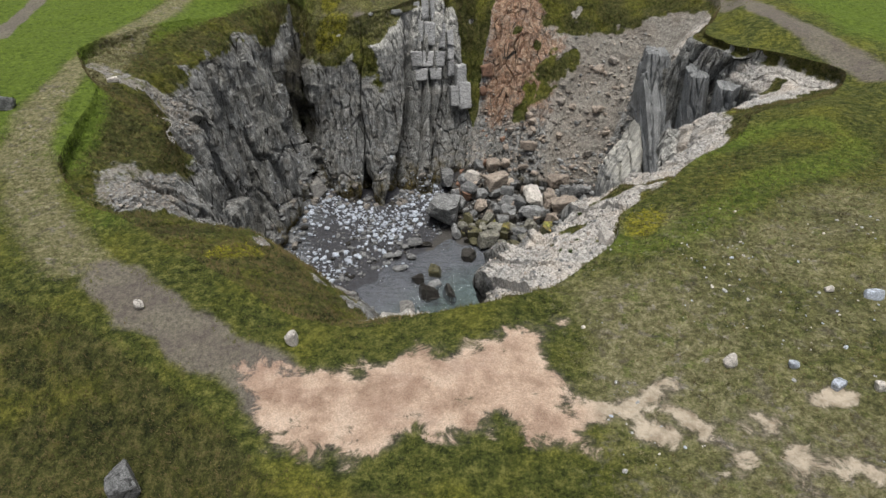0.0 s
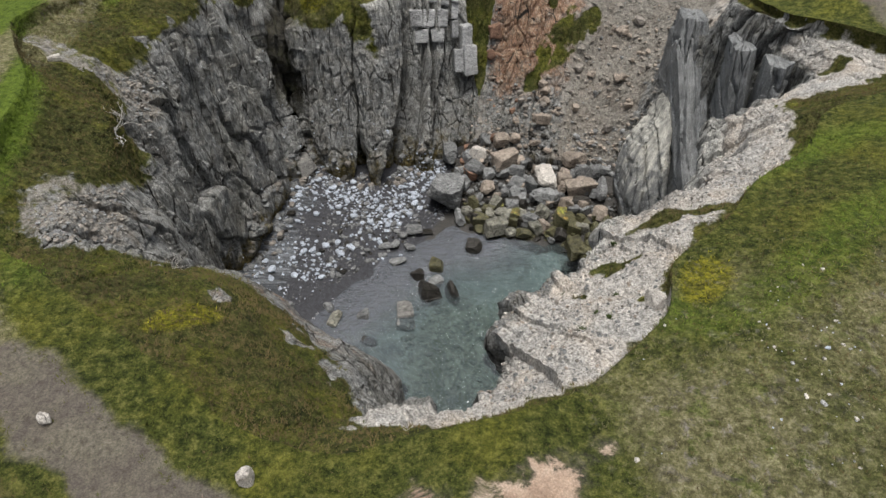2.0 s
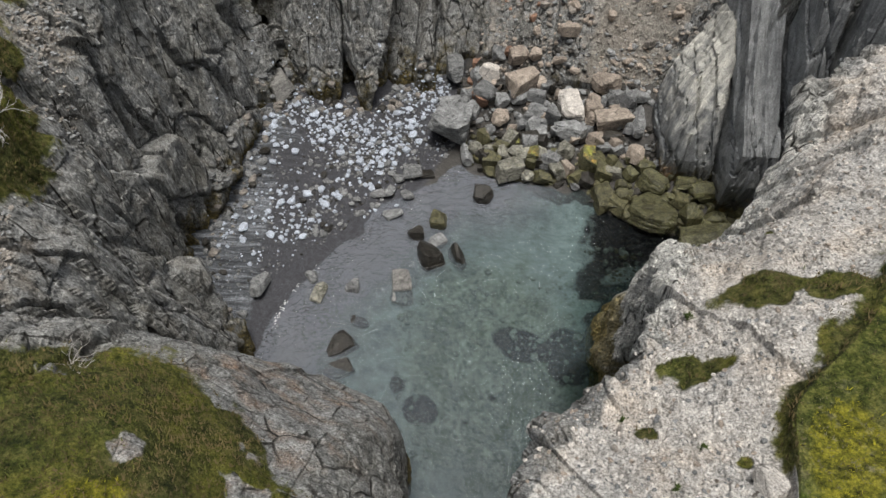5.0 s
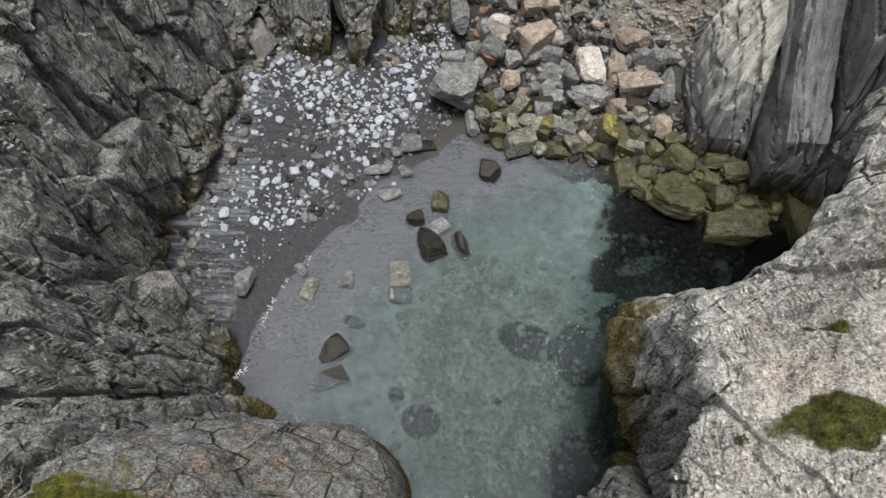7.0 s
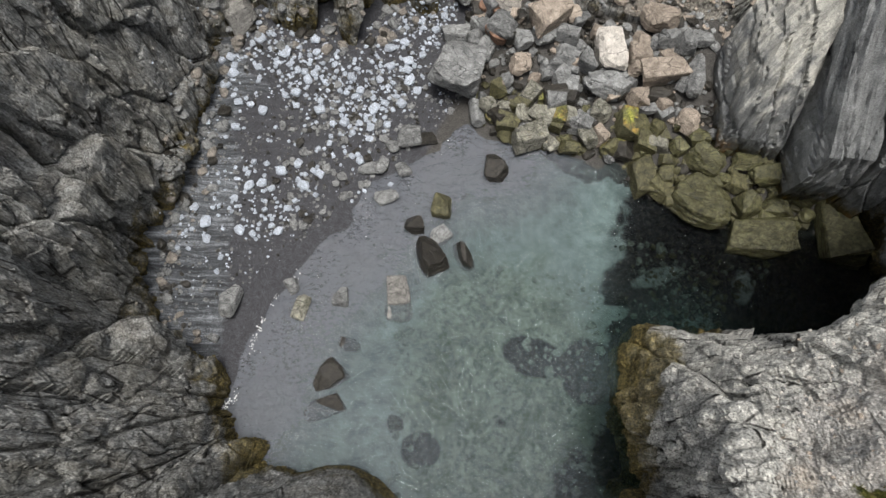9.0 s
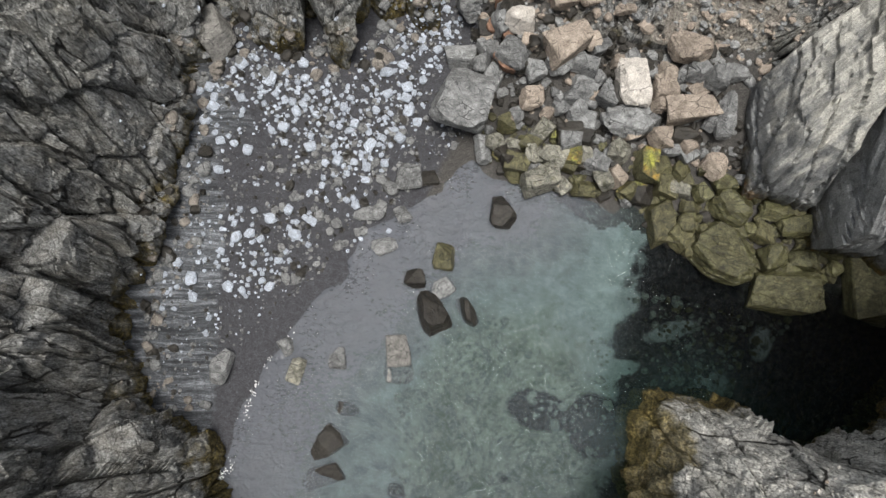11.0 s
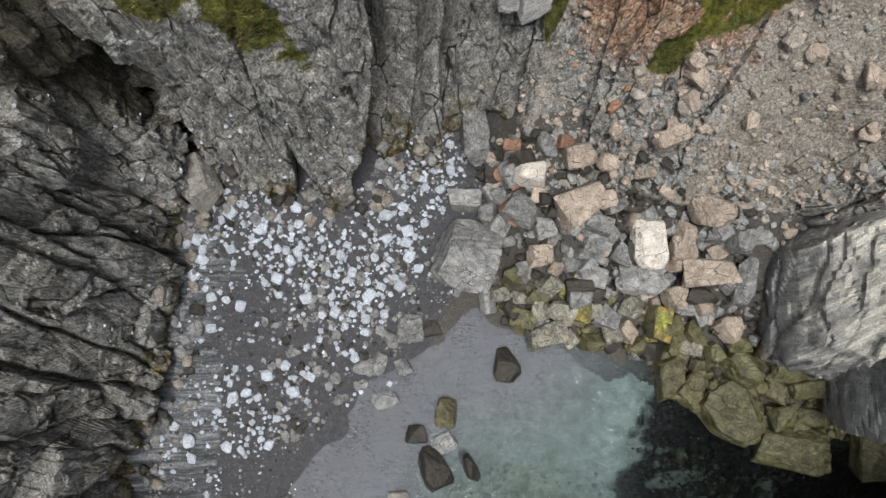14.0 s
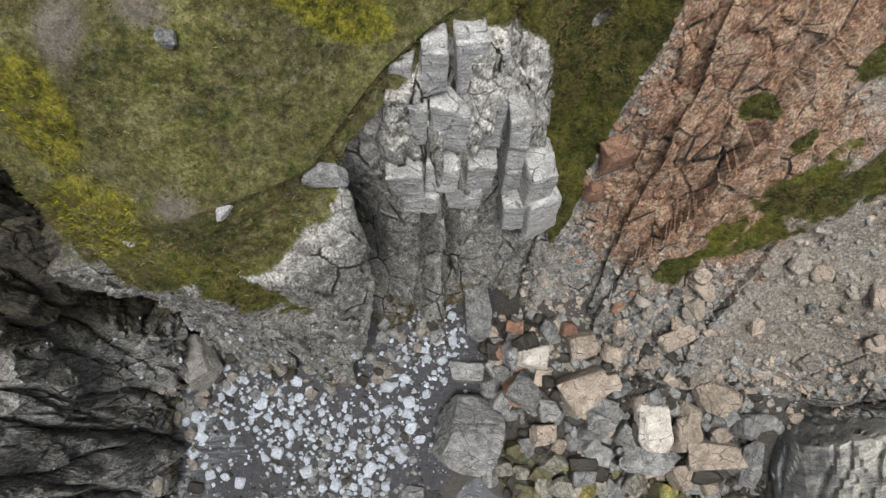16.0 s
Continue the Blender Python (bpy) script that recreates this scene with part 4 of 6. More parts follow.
def cover(x, y):
    """Masks of what grows or lies bare on the plateau."""
    n = x.size
    x, y = x.ravel(), y.ravel()
    p = np.stack([x, y, np.zeros(n)], 1)
    inside = np.zeros(n, bool)
    for (ax, ay), (bx, by) in zip(SOIL, SOIL[1:] + SOIL[:1]):
        hit = (ay > y) != (by > y)
        inside ^= hit & (x < ax + (y - ay) * (bx - ax) / (by - ay + 1e-12))
    rim = near_line(x, y, SOIL + SOIL[:1])
    bare = np.where(inside, 0.52 + rim * 0.6, 0.52 - rim * 0.8)
    spots = np.maximum.reduce([0.6 * smooth(2.2 * width, 0.1 * width, near_line(x, y, line)) for line, width in SCUFFS])
    spots = spots + 0.5 * fbm(p / 0.5, 5, 99) * (spots > 0.02)
    spots = np.maximum(spots, 0.3 * smooth(2.5, 4, x) * smooth(9.2, 7.5, y) * smooth(0.1, 0.4, fbm(p / 1.1, 4, 87)))
    soil = np.clip(np.maximum(bare, spots) + 0.5 * fbm(p / 0.55, 5, 97) * (bare > 0.02) * (rim < 0.8), 0, 1)
    trail = near_line(x, y, [(-14.9, 40), (-15.6, 30), (-14.9, 23), (-13.6, 19), (-11.5, 15.6), (-9.2, 13.2)])
    trail2 = near_line(x, y, [(-9.0, 12.9), (-8.0, 12.4), (-6.9, 11.5), (-5.6, 10.7), (-4.5, 10.0), (-3.4, 9.1)]) + 0.35 * fbm(p / 1.1, 4, 107)
    gravel = near_line(x, y, [(-26, 26.5), (-21.3, 31.4), (-22.8, 37.6), (-30, 60)])
    right = near_line(x, y, [(24, 18), (18.6, 26.5), (17.8, 31), (16.8, 38), (15.5, 50)])
    path = np.maximum.reduce([0.12 * smooth(1.0, 0.1, trail), 1.25 * smooth(1.0, 0.2, trail2) * smooth(-9.3, -8.0, x), 1.6 * smooth(0.55, 0.3, gravel), 0.85 * smooth(1.3, 0.3, right), 1.2 * blob(x, y, -6.25, 43.3, 0.6, 0.9), 1.1 * blob(x, y, -5.2, 41.0, 0.7, 0.4), blob(x, y, -5.2, 43.6, 0.6, 0.5)])
    west = smooth(-10.5, -13, x) * smooth(15, 21, y)
    lush = np.maximum.reduce([0.9 * west, 0.95 * smooth(17, 22, x) * smooth(25, 33, y), 0.8 * smooth(44, 60, y), 0.5 * smooth(1.2, 0.3, np.abs(near_line(x, y, [(5.5, 15.5), (9, 18.5), (12, 20)]) - 1.6)), 0.4 * smooth(-9, -4, y - 20) * smooth(-7, -9.5, x)])
    lush = np.clip(lush + 0.15 * fbm(p / 2.5, 3, 81), 0, 1)
    heath = np.clip(np.maximum.reduce([1.1 * smooth(-0.15, 0.5, np.interp(x, [-14, -9, -6.5, -4.2, -3.2, 0], [12.2, 11.6, 10.0, 8.4, 7.3, 6.6]) - y) * smooth(4, 0, x), 0.25 * smooth(2.5, 5, x) * smooth(16, 10, y), 0.35 * smooth(4, 8, x) * smooth(24, 14, y), 0.8 * smooth(38, 40, y) * smooth(3, -2, x)]) + 0.25 * fbm(p / 1.8, 3, 83), 0, 1) * (1 - lush)
    lichen = np.clip(smooth(1.6, 3.6, x + 0.3 * fbm(p / 1.2, 3, 89) + 3.5 * smooth(5, 1, y) * fbm(p / 4.0, 4, 115)) * smooth(16, 11.5, y - 0.3 * x) * (0.62 + 0.5 * fbm(p / 2.2, 4, 95)) + 0.45 * smooth(39, 41, y) * smooth(2, -2, x), 0, 1) * (1 - 0.8 * lush)
    lichen = np.maximum(lichen, 0.85 * smooth(1.3, 0.2, trail + 0.3 * fbm(p / 1.3, 3, 113)))
    lush = lush * (1 - 0.8 * smooth(1.3, 0.2, trail))
    gorse = np.clip(np.maximum.reduce([0.95 * blob(x, y, -7.0, 42.3, 1.0, 1.1), 1.0 * blob(x, y, -6.9, 40.9, 1.6, 0.9), 0.9 * blob(x, y, -2.6, 43.9, 1.3, 0.6), 0.8 * blob(x, y, 5.6, 15.2, 0.9, 1.6, -30), 0.7 * blob(x, y, -5.6, 14.4, 1.4, 0.7, 40)]) * 1.5, 0, 1)
    return dict(chalk=smooth(2.4, 3.2, x), soil=soil, path=np.clip(path, 0, 1.2), lush=lush, heath=heath, lichen=lichen, gorse=gorse)


ground_masks = cover(gx, gy)
zero = np.zeros(GR * AROUND)
ground = sheet("ground", np.stack([gx, gy, gz], 2), dict(ground_masks, veg=zero + 1, rust=zero, scree=zero, pale=zero, slip=zero), zero < 1)
tagged(ground, "grassy heathland headland with worn trails and bare soil", "ground", kind="structure")
cliff_masks = cover(C[:, :, 0], C[:, :, 1])
cliff_masks["soil"] = cliff_masks["soil"] * 0
cliff_masks["heath"] = np.clip(0.72 + 0.6 * patch, 0, 1)
cliff_masks["lush"] = cliff_masks["lush"] * smooth(0.5, 0.0, dd)
cliff_masks["path"] = cliff_masks["path"] * smooth(0.3, 0.0, dd)
pale = pale_u[uu] * np.maximum(0.75 * smooth(4.2, 1.5, dd) + 0.8 * smooth(2.2, 1.4, dd) * (P[:, 1] > 38), 0.9 * (pale_u[uu] > 0.8) * (P[:, 1] < 30)) * 1.05
rust = rust_u[uu] * smooth(3.6, 2.6, dd)
ochre = np.maximum.reduce([blob(P[:, 0], P[:, 1], -5.8, 21.2, 1.8, 1.4), blob(P[:, 0], P[:, 1], 6.0, 20.9, 1.3, 1.8), 1.4 * blob(P[:, 0], P[:, 1], 5.9, 23.6, 1.2, 3.0), blob(P[:, 0], P[:, 1], 13.4, 30.4, 1.8, 1.6)])
algae = np.maximum(1.5 * blob(P[:, 0], P[:, 1], 6.0, 23.4, 1.0, 3.4), blob(P[:, 0], P[:, 1], -5.9, 21.2, 1.4, 1.0)) * smooth(4.6, 2.6, P[:, 2])
# oval over the gully walls: damp rock together with painted-in shade
damp_shade = 1.6 * blob(P[:, 0], P[:, 1], -9.9, 40.6, 2.3, 3.4, -15) * smooth(10.5, 8.5, P[:, 2])
rust = np.maximum(rust, 0.45 * np.clip(ochre, 0, 1) * smooth(3.6, 1.6, P[:, 2]))
cliff = sheet("cliff", D, dict(cliff_masks, algae=np.clip(algae, 0, 1), damp_shade=np.clip(damp_shade, 0, 1), veg=veg, rust=rust, scree=scree, pale=pale, slip=np.clip(np.maximum(slip * 1.5, 1.0 * smooth(-7, -9, P[:, 0])), 0, 1)), veg + 0.4 * patch > 0.6)
tagged(cliff, "steep grey slate cliffs with cracked slabs round a sea cove", "cliff", kind="structure")

# ---- beach and seabed ----
SHORE = [(-20, 16), (-8.5, 21.5), (-7.0, 24.1), (-6.3, 26.4), (-5.0, 28.2), (-3.4, 29.7), (-2.0, 31.4), (-0.4, 33.0), (0.5, 33.3), (1.4, 32.9), (3.5, 32.5), (5.8, 32.3), (6.9, 31.2), (8.8, 30.6), (10.6, 29.9), (12.8, 29.9), (20, 29.5)]


def floor_z(x, y):
    x, y = np.atleast_1d(np.asarray(x, float)), np.atleast_1d(np.asarray(y, float))
    d = near_line(x, y, SHORE)
    up = y > np.interp(x, [a for a, _ in SHORE], [b for _, b in SHORE])
    rise = 0.115 + 0.29 * smooth(0.0, 2.5, x)
    p = np.stack([x, y, 0 * x], 1)
    wet = -np.minimum(0.10 * d + 0.05 * np.maximum(0, d - 1.5) * smooth(-2, 4, x) * 4, 2.4)
    ledge = smooth(-5.5, -8.0, x) * smooth(25, 27, y) * up
    strata = np.abs(((y + 0.08 * x) * 2.6 + 0.4 * fbm(p / 1.5, 2, 93)) % 1 - 0.5)
    return np.where(up, np.minimum(rise * d, 2.6), wet) + 0.10 * fbm(p / 1.6, 3, 91) + ledge * (0.16 * strata + 0.12)


def patch_mesh(name, x0, x1, y0, y1, step, height, keep, tags, material):
    xs, ys = np.arange(x0, x1, step), np.arange(y0, y1, step)
    X, Y = np.meshgrid(xs, ys)
    Z = height(X.ravel(), Y.ravel())
    i = np.arange(len(ys) - 1)[:, None] * len(xs) + np.arange(len(xs) - 1)[None, :]
    quads = np.stack([i, i + 1, i + 1 + len(xs), i + len(xs)], 2).reshape(-1, 4)
    quads = quads[keep(Z[quads].mean(1))]
    used, back = np.unique(quads, return_inverse=True)
    quads = back.reshape(-1, 4)
    co = np.stack([X.ravel(), Y.ravel(), Z], 1)[used]
    me = bpy.data.meshes.new(name)
    me.vertices.add(len(co)), me.loops.add(len(quads) * 4), me.polygons.add(len(quads))
    me.vertices.foreach_set("co", co.ravel())
    me.loops.foreach_set("vertex_index", quads.ravel().astype(np.int32))
    me.polygons.foreach_set("loop_start", np.arange(0, len(quads) * 4, 4, dtype=np.int32))
    me.polygons.foreach_set("use_smooth", np.ones(len(quads), bool))
    me.update(calc_edges=True)
    for key, values in tags(co[:, 0], co[:, 1]).items():
        me.attributes.new(key, "FLOAT", "POINT").data.foreach_set("value", np.asarray(values, np.float32))
    me.materials.append(material)
    return new(name, me)


def beach_tags(x, y):
    ledge = np.clip(0.9 * smooth(-6.3, -8.0, x) * smooth(32.8, 31.4, y) + 0.75 * smooth(-7.4, -8.6, x) + 0.6 * blob(x, y, -7.6, 34.4, 2.2, 1.6), 0, 1)
    gravel = np.clip(1.3 * blob(x, y, -1.0, 38.0, 1.8, 2.2) + 0.9 * blob(x, y, -4.5, 34.8, 3.4, 1.8, 30) + 0.8 * blob(x, y, -7.2, 30.2, 1.8, 1.5) - smooth(0.6, 1.6, x), 0, 1)
    # pile: where the sand is painted dark as shade between boulders
    return dict(ledge=ledge, gravel=gravel, pile=smooth(0.2, 1.4, x + 0.5 * (36 - y) * smooth(36, 34, y)))


def bed_tags(x, y):
    p = np.stack([x, y, 0 * x], 1)
    cobble = np.clip(1.6 * blob(x, y, 1.8, 23.5, 4.5, 6) + 0.15, 0, 1)
    east = smooth(4.6, 6.6, x + 1.8 * fbm(p / 1.6, 4, 109)) * smooth(32.2, 31.2, y)
    open_sand = np.maximum.reduce([blob(x, y, 8.8, 25.8, 0.9, 0.8, 20), blob(x, y, 5.7, 26.4, 0.9, 0.4, 10), blob(x, y, 10.4, 27.3, 0.5, 0.8), blob(x, y, 7.4, 27.7, 1.2, 0.4, 15)])
    weed = np.maximum.reduce([2.4 * blob(x, y, -1.05, 21.6, 0.85, 0.75), 1.9 * blob(x, y, 3.0, 24.9, 1.6, 0.95, -15), 1.9 * blob(x, y, 4.9, 24.4, 1.3, 1.6), 1.1 * blob(x, y, 4.4, 20.0, 1.6, 3.0), 0.7 * blob(x, y, 0.6, 21.4, 0.5, 0.4), 0.6 * blob(x, y, 1.8, 22.6, 0.8, 0.5), 0.9 * blob(x, y, 4.8, 31.7, 2.2, 0.6, -8), 0.8 * east - 1.1 * np.clip(open_sand, 0, 1)])
    return dict(cobble=cobble, weed=np.clip(weed, 0, 1), shallow=smooth(3.0, 0.3, near_line(x, y, SHORE[:10])))


beach = patch_mesh("beach", -13, 20, 9, 41, 0.1, floor_z, lambda z: z > -0.06, beach_tags, SAND)
tagged(beach, "dark grey sand beach with slate ledges", "beach", kind="structure")
seabed = patch_mesh("seabed", -13, 20, 9, 41, 0.1, floor_z, lambda z: z <= -0.06, bed_tags, SEABED)
tagged(seabed, "pale sandy seabed with dark weed patches", "seabed", kind="structure")


def chop(x, y):
    """Where the wind ruffles the water."""
    return np.clip(smooth(3.0, 7.0, x + 0.25 * (24 - y)), 0.15, 1)


def swell(x, y):
    p = np.stack([x, y, 0 * x], 1)
    turned = np.stack([0.8 * x + 0.6 * y, -0.6 * x + 0.8 * y, 0 * x], 1)
    return 0.02 * fbm(p / 0.6, 3, 101) + 0.075 * chop(x, y) * fbm(turned / np.array([0.6, 0.26, 1]), 3, 103)


def water_tags(x, y):
    milky = np.maximum(smooth(6.3, 1.6, near_line(x, y, SHORE[:10])), (0.5 - 0.16 * blob(x, y, 3.0, 28.0, 4, 5)) * smooth(6.4, 4.0, x + 1.5 * fbm(np.stack([x, y, 0 * x], 1) / 1.6, 4, 111)))
    return dict(chop=chop(x, y), silt=np.clip(milky, 0, 1), deep=smooth(0.4, 2.0, -floor_z(x, y)) * smooth(3.5, 8.5, x))


water = patch_mesh("water", -12, 20, 9, 36, 0.08, swell, lambda z: z > -9, water_tags, WATER)
tagged(water, "calm turquoise sea water over sand", "water", kind="structure")

# ---- loose rock ----
from mathutils.bvhtree import BVHTree


def cast_down(obs):
    """A height finder over some meshes."""
    co, polys, base = [], [], 0
    for ob in obs:
        me = ob.data
        v = np.empty(len(me.vertices) * 3)
        me.vertices.foreach_get("co", v)
        f = np.empty(len(me.loops), np.int32)
        me.loops.foreach_get("vertex_index", f)
        co.append(v.reshape(-1, 3)), polys.append(f.reshape(-1, 4) + base)
        base += len(co[-1])
    return BVHTree.FromPolygons(np.concatenate(co).tolist(), np.concatenate(polys).tolist())


LAND = cast_down([ground, cliff, beach, seabed])


def rest(x, y, top=30.0):
    hit = LAND.ray_cast(Vector((x, y, top)), Vector((0, 0, -1)))
    return (hit[0].z, hit[1]) if hit[0] else (0.0, Vector((0, 0, 1)))


def grassy(x, y):
    """How much turf covers the land there."""
    hit = LAND.ray_cast(Vector((x, y, 30.0)), Vector((0, 0, -1)))
    if hit[0] is None:
        return 0.0
    k = hit[2] - (GR - 1) * AROUND
    return 1.0 if k < 0 else float(veg[k]) if k < (CR - 1) * AROUND else 0.0


def ball(level):
    bm = bmesh.new()
    bmesh.ops.create_icosphere(bm, subdivisions=level, radius=1)
    co = np.array([v.co[:] for v in bm.verts])
    faces = [[v.index for v in f.verts] for f in bm.faces]
    bm.free()
    return co, faces


BALLS = {k: ball(k) for k in (1, 2, 3, 4, 5)}


def rock_mesh(name, seed, level, cuts=11, wear=0.04, slab=0.0):
    """A broken stone of unit size: a ball cut by random planes, edges a little worn."""
    g = np.random.default_rng(seed)
    co, faces = BALLS[level]
    normals = g.normal(size=(cuts, 3))
    normals[:, 2] *= 1 + slab
    normals = np.concatenate([normals, [[0, 0, 1], [1, 0.15, 0], [-1, 0.1, 0.1], [0.1, 1, 0], [0, -1, 0.12]]])
    normals /= np.linalg.norm(normals, axis=1)[:, None]
    offs = g.uniform(0.6, 1.0, len(normals))
    dots = co @ normals.T
    r = np.where(dots > 0.05, offs / np.maximum(dots, 0.05), 9)
    sharp = 140.0
    low = r.min(1)
    r = low - np.log(np.exp(-sharp * np.minimum(r - low[:, None], 3)).sum(1)) / sharp
    v = co * np.minimum(r, 1.15)[:, None]
    v *= (1 + wear * fbm(v * 3.1 + seed, 3, seed % 97))[:, None]
    if level > 2:
        d1, d2, rr, tl = blocks(v * np.array([2.2, 3.0, 4.5]) + seed, seed % 50)
        v *= (1 + 0.05 * (rr - 0.5) + 0.04 * tl - 0.03 * np.exp(-((d2 - d1) / 0.07) ** 2))[:, None]
    bed = 0.007 * np.sign(np.sin(v[:, 2] * 17 + 3 * fbm(v * 1.5 + seed, 2, 5)))
    v[:, :2] *= (1 + bed)[:, None]
    me = bpy.data.meshes.new(name)
    me.from_pydata(v.tolist(), [], faces)
    return me


def block_mesh(name, seed, n=9, skew=0.2, wear=0.02):
    """A square-jointed block of unit size with uneven corners and chipped edges."""
    g = np.random.default_rng(seed)
    bm = bmesh.new()
    bmesh.ops.create_cube(bm, size=2)
    bmesh.ops.subdivide_edges(bm, edges=bm.edges[:], cuts=n - 1, use_grid_fill=True)
    v = np.array([q.co[:] for q in bm.verts])
    faces = [[q.index for q in f.verts] for f in bm.faces]
    bm.free()
    corner = g.uniform(-skew, skew, (2, 2, 2, 3))
    t = (v + 1) / 2
    out = np.zeros_like(v)
    for a in (0, 1):
        for b in (0, 1):
            for c in (0, 1):
                w = (t[:, 0] if a else 1 - t[:, 0]) * (t[:, 1] if b else 1 - t[:, 1]) * (t[:, 2] if c else 1 - t[:, 2])
                out += w[:, None] * corner[a, b, c]
    edge = np.sort(np.abs(v), axis=1)[:, 1]
    v = v + out
    v *= (1 - 0.05 * smooth(0.8, 1.0, edge) * (0.4 + 1.2 * grain(v * 2.5 + seed, 3)))[:, None]
    d1, d2, rr, tl = blocks(v * np.array([1.3, 1.6, 2.2]) + seed, seed % 50)
    v *= (1 + 0.05 * (rr - 0.5) + 0.05 * tl + wear * fbm(v * 3 + seed, 3, 7))[:, None]
    me = bpy.data.meshes.new(name)
    me.from_pydata(v.tolist(), [], faces)
    return me


def fit_mesh(me, size):
    v = np.empty(len(me.vertices) * 3)
    me.vertices.foreach_get("co", v)
    v = v.reshape(-1, 3)
    span = v.max(0) - v.min(0)
    v = (v - (v.max(0) + v.min(0)) / 2) / span * np.array(size)
    me.vertices.foreach_set("co", v.ravel())
    me.update()
    return me


NAMES = {"crown_slate": "pale slate stone", "shoal_slate": "grey half-sunk slate rock", "grey_slate": "angular grey slate boulder", "tan_slate": "tan weathered slate boulder", "cream_stone": "cream pitted boulder", "wet_shade_slate": "dark wet slate rock", "weedy_slate": "green-weeded slate boulder", "olive_slate": "olive-brown weed-stained boulder", "bright_weed_slate": "bright yellow-green weedy boulder", "golden_weed_slate": "golden-olive weed-stained boulder", "slip_stone": "brown-grey broken slate block", "rusty_slate": "rust-orange slate boulder", "pale_slate": "pale blue-grey slate stone"}
count = 0


def boulder(material, x, y, width, length, height, turn=0, name="boulder", where="in the rock pile", group="boulders in the cove", sink=0.16, top=None):
    """One boulder, lying on what is beneath it; top: how high it stands out of the water."""
    global count
    count += 1
    if top is not None:
        height = (top - rest(x, y)[0]) / (1.45 - sink)
    level = 5 if max(width, length) > 1.5 else 4 if max(width, length) > 0.6 else 3
    kind = block_mesh(name, 100 + count * 7, 10 if level > 3 else 6, 0.42) if count % 3 == 2 and level > 3 and top is None else rock_mesh(name, 100 + count * 7, level, 8, 0.02)
    me = fit_mesh(kind, (width, length, height * 1.45))
    me.materials.append(material)
    ob = new(name, me)
    base = rest(x, y)[0]
    ob.matrix_basis = pose(x, y, base + height * (0.725 - sink), random.uniform(-16, 16), random.uniform(-16, 16), turn)
    size = "large " if max(width, length) > 1.5 else "small " if max(width, length) < 0.6 else ""
    return tagged(ob, size + NAMES[material.name] + " " + where, "boulder", group)


# boulders of the pile and the shallows
boulder(GREY, 0.12, 35.26, 1.97, 2.16, 1.48, -20)
boulder(GREY, -0.01, 37.05, 1.17, 0.75, 0.45, -5)
boulder(GREY, 0.99, 37.09, 0.74, 0.63, 0.44, -10)
boulder(GREY, 1.78, 36.64, 1.13, 1.00, 0.70, -30)
boulder(TAN, 3.43, 36.78, 1.51, 1.19, 0.83, 25)
boulder(CREAM, 5.67, 35.69, 1.07, 1.71, 0.64, 8)
boulder(GREY, 5.64, 34.55, 1.84, 1.05, 0.63, -8)
boulder(TAN, 7.60, 34.86, 1.76, 0.99, 0.70, 5)
boulder(TAN, 6.74, 35.57, 0.64, 1.73, 0.45, -5)
boulder(GREY, 8.68, 34.59, 0.62, 1.58, 0.49, -8)
boulder(MOSSY, 2.76, 32.76, 1.35, 0.98, 0.78, 20)
boulder(MOSSY, 3.19, 33.52, 0.97, 0.82, 0.57, -30)
boulder(MOSSY, 4.89, 32.91, 0.65, 1.10, 0.45, 15)
boulder(LIME, 6.38, 33.12, 0.89, 1.20, 0.80, -5, sink=0.3)
boulder(GREY, 3.88, 35.31, 0.84, 0.62, 0.43, -20)
boulder(TAN, 2.41, 35.26, 0.84, 0.73, 0.51, 10)
boulder(TAN, 6.71, 33.97, 0.77, 0.80, 0.61, -0)
boulder(MOSSY, 5.42, 33.64, 0.76, 0.80, 0.61, -20)
boulder(GREY, 0.81, 33.79, 0.56, 1.05, 0.45, 10)
boulder(OLIVE, 1.95, 33.24, 0.97, 0.75, 0.60, -10)
boulder(GREY, 0.24, 39.28, 0.88, 2.34, 0.79, 8, where="below the landslip")
boulder(TAN, 3.31, 38.22, 0.97, 0.76, 0.61, 15, where="below the landslip")
boulder(TAN, 5.71, 38.58, 1.49, 0.53, 0.42, 25, where="below the landslip")
boulder(TAN, 7.41, 36.63, 1.13, 1.17, 0.68, 30)
boulder(CREAM, 1.95, 37.76, 1.07, 0.80, 0.56, -10, where="below the landslip")
boulder(DARK, 0.87, 37.80, 0.64, 0.56, 0.45, -10, where="below the landslip")
boulder(GREY, 7.74, 35.99, 0.80, 0.57, 0.46, -0)
boulder(GREY, 8.82, 35.90, 1.04, 0.58, 0.40, 10)
boulder(GREY, 4.13, 36.23, 0.91, 0.65, 0.52, -20)
boulder(GREY, 2.44, 36.16, 0.65, 0.83, 0.52, 20)
boulder(TAN, 5.24, 36.40, 0.59, 0.48, 0.38, -0)
boulder(GREY, 4.18, 35.74, 1.02, 0.55, 0.38, -10)
boulder(DARK, 7.51, 34.04, 1.15, 0.65, 0.46, -10)
boulder(GREY, 7.15, 33.65, 0.96, 0.50, 0.40, 10)
boulder(DARK, 4.00, 34.11, 1.11, 0.63, 0.50, -10)
boulder(OLIVE, 1.59, 34.60, 0.67, 0.63, 0.50, -0)
boulder(GREY, 1.09, 36.13, 0.74, 0.85, 0.59, -30)
boulder(RUST, 1.42, 38.62, 0.63, 0.52, 0.41, -10, where="below the landslip")
boulder(RUST, 1.49, 37.52, 0.68, 0.51, 0.41, -30)
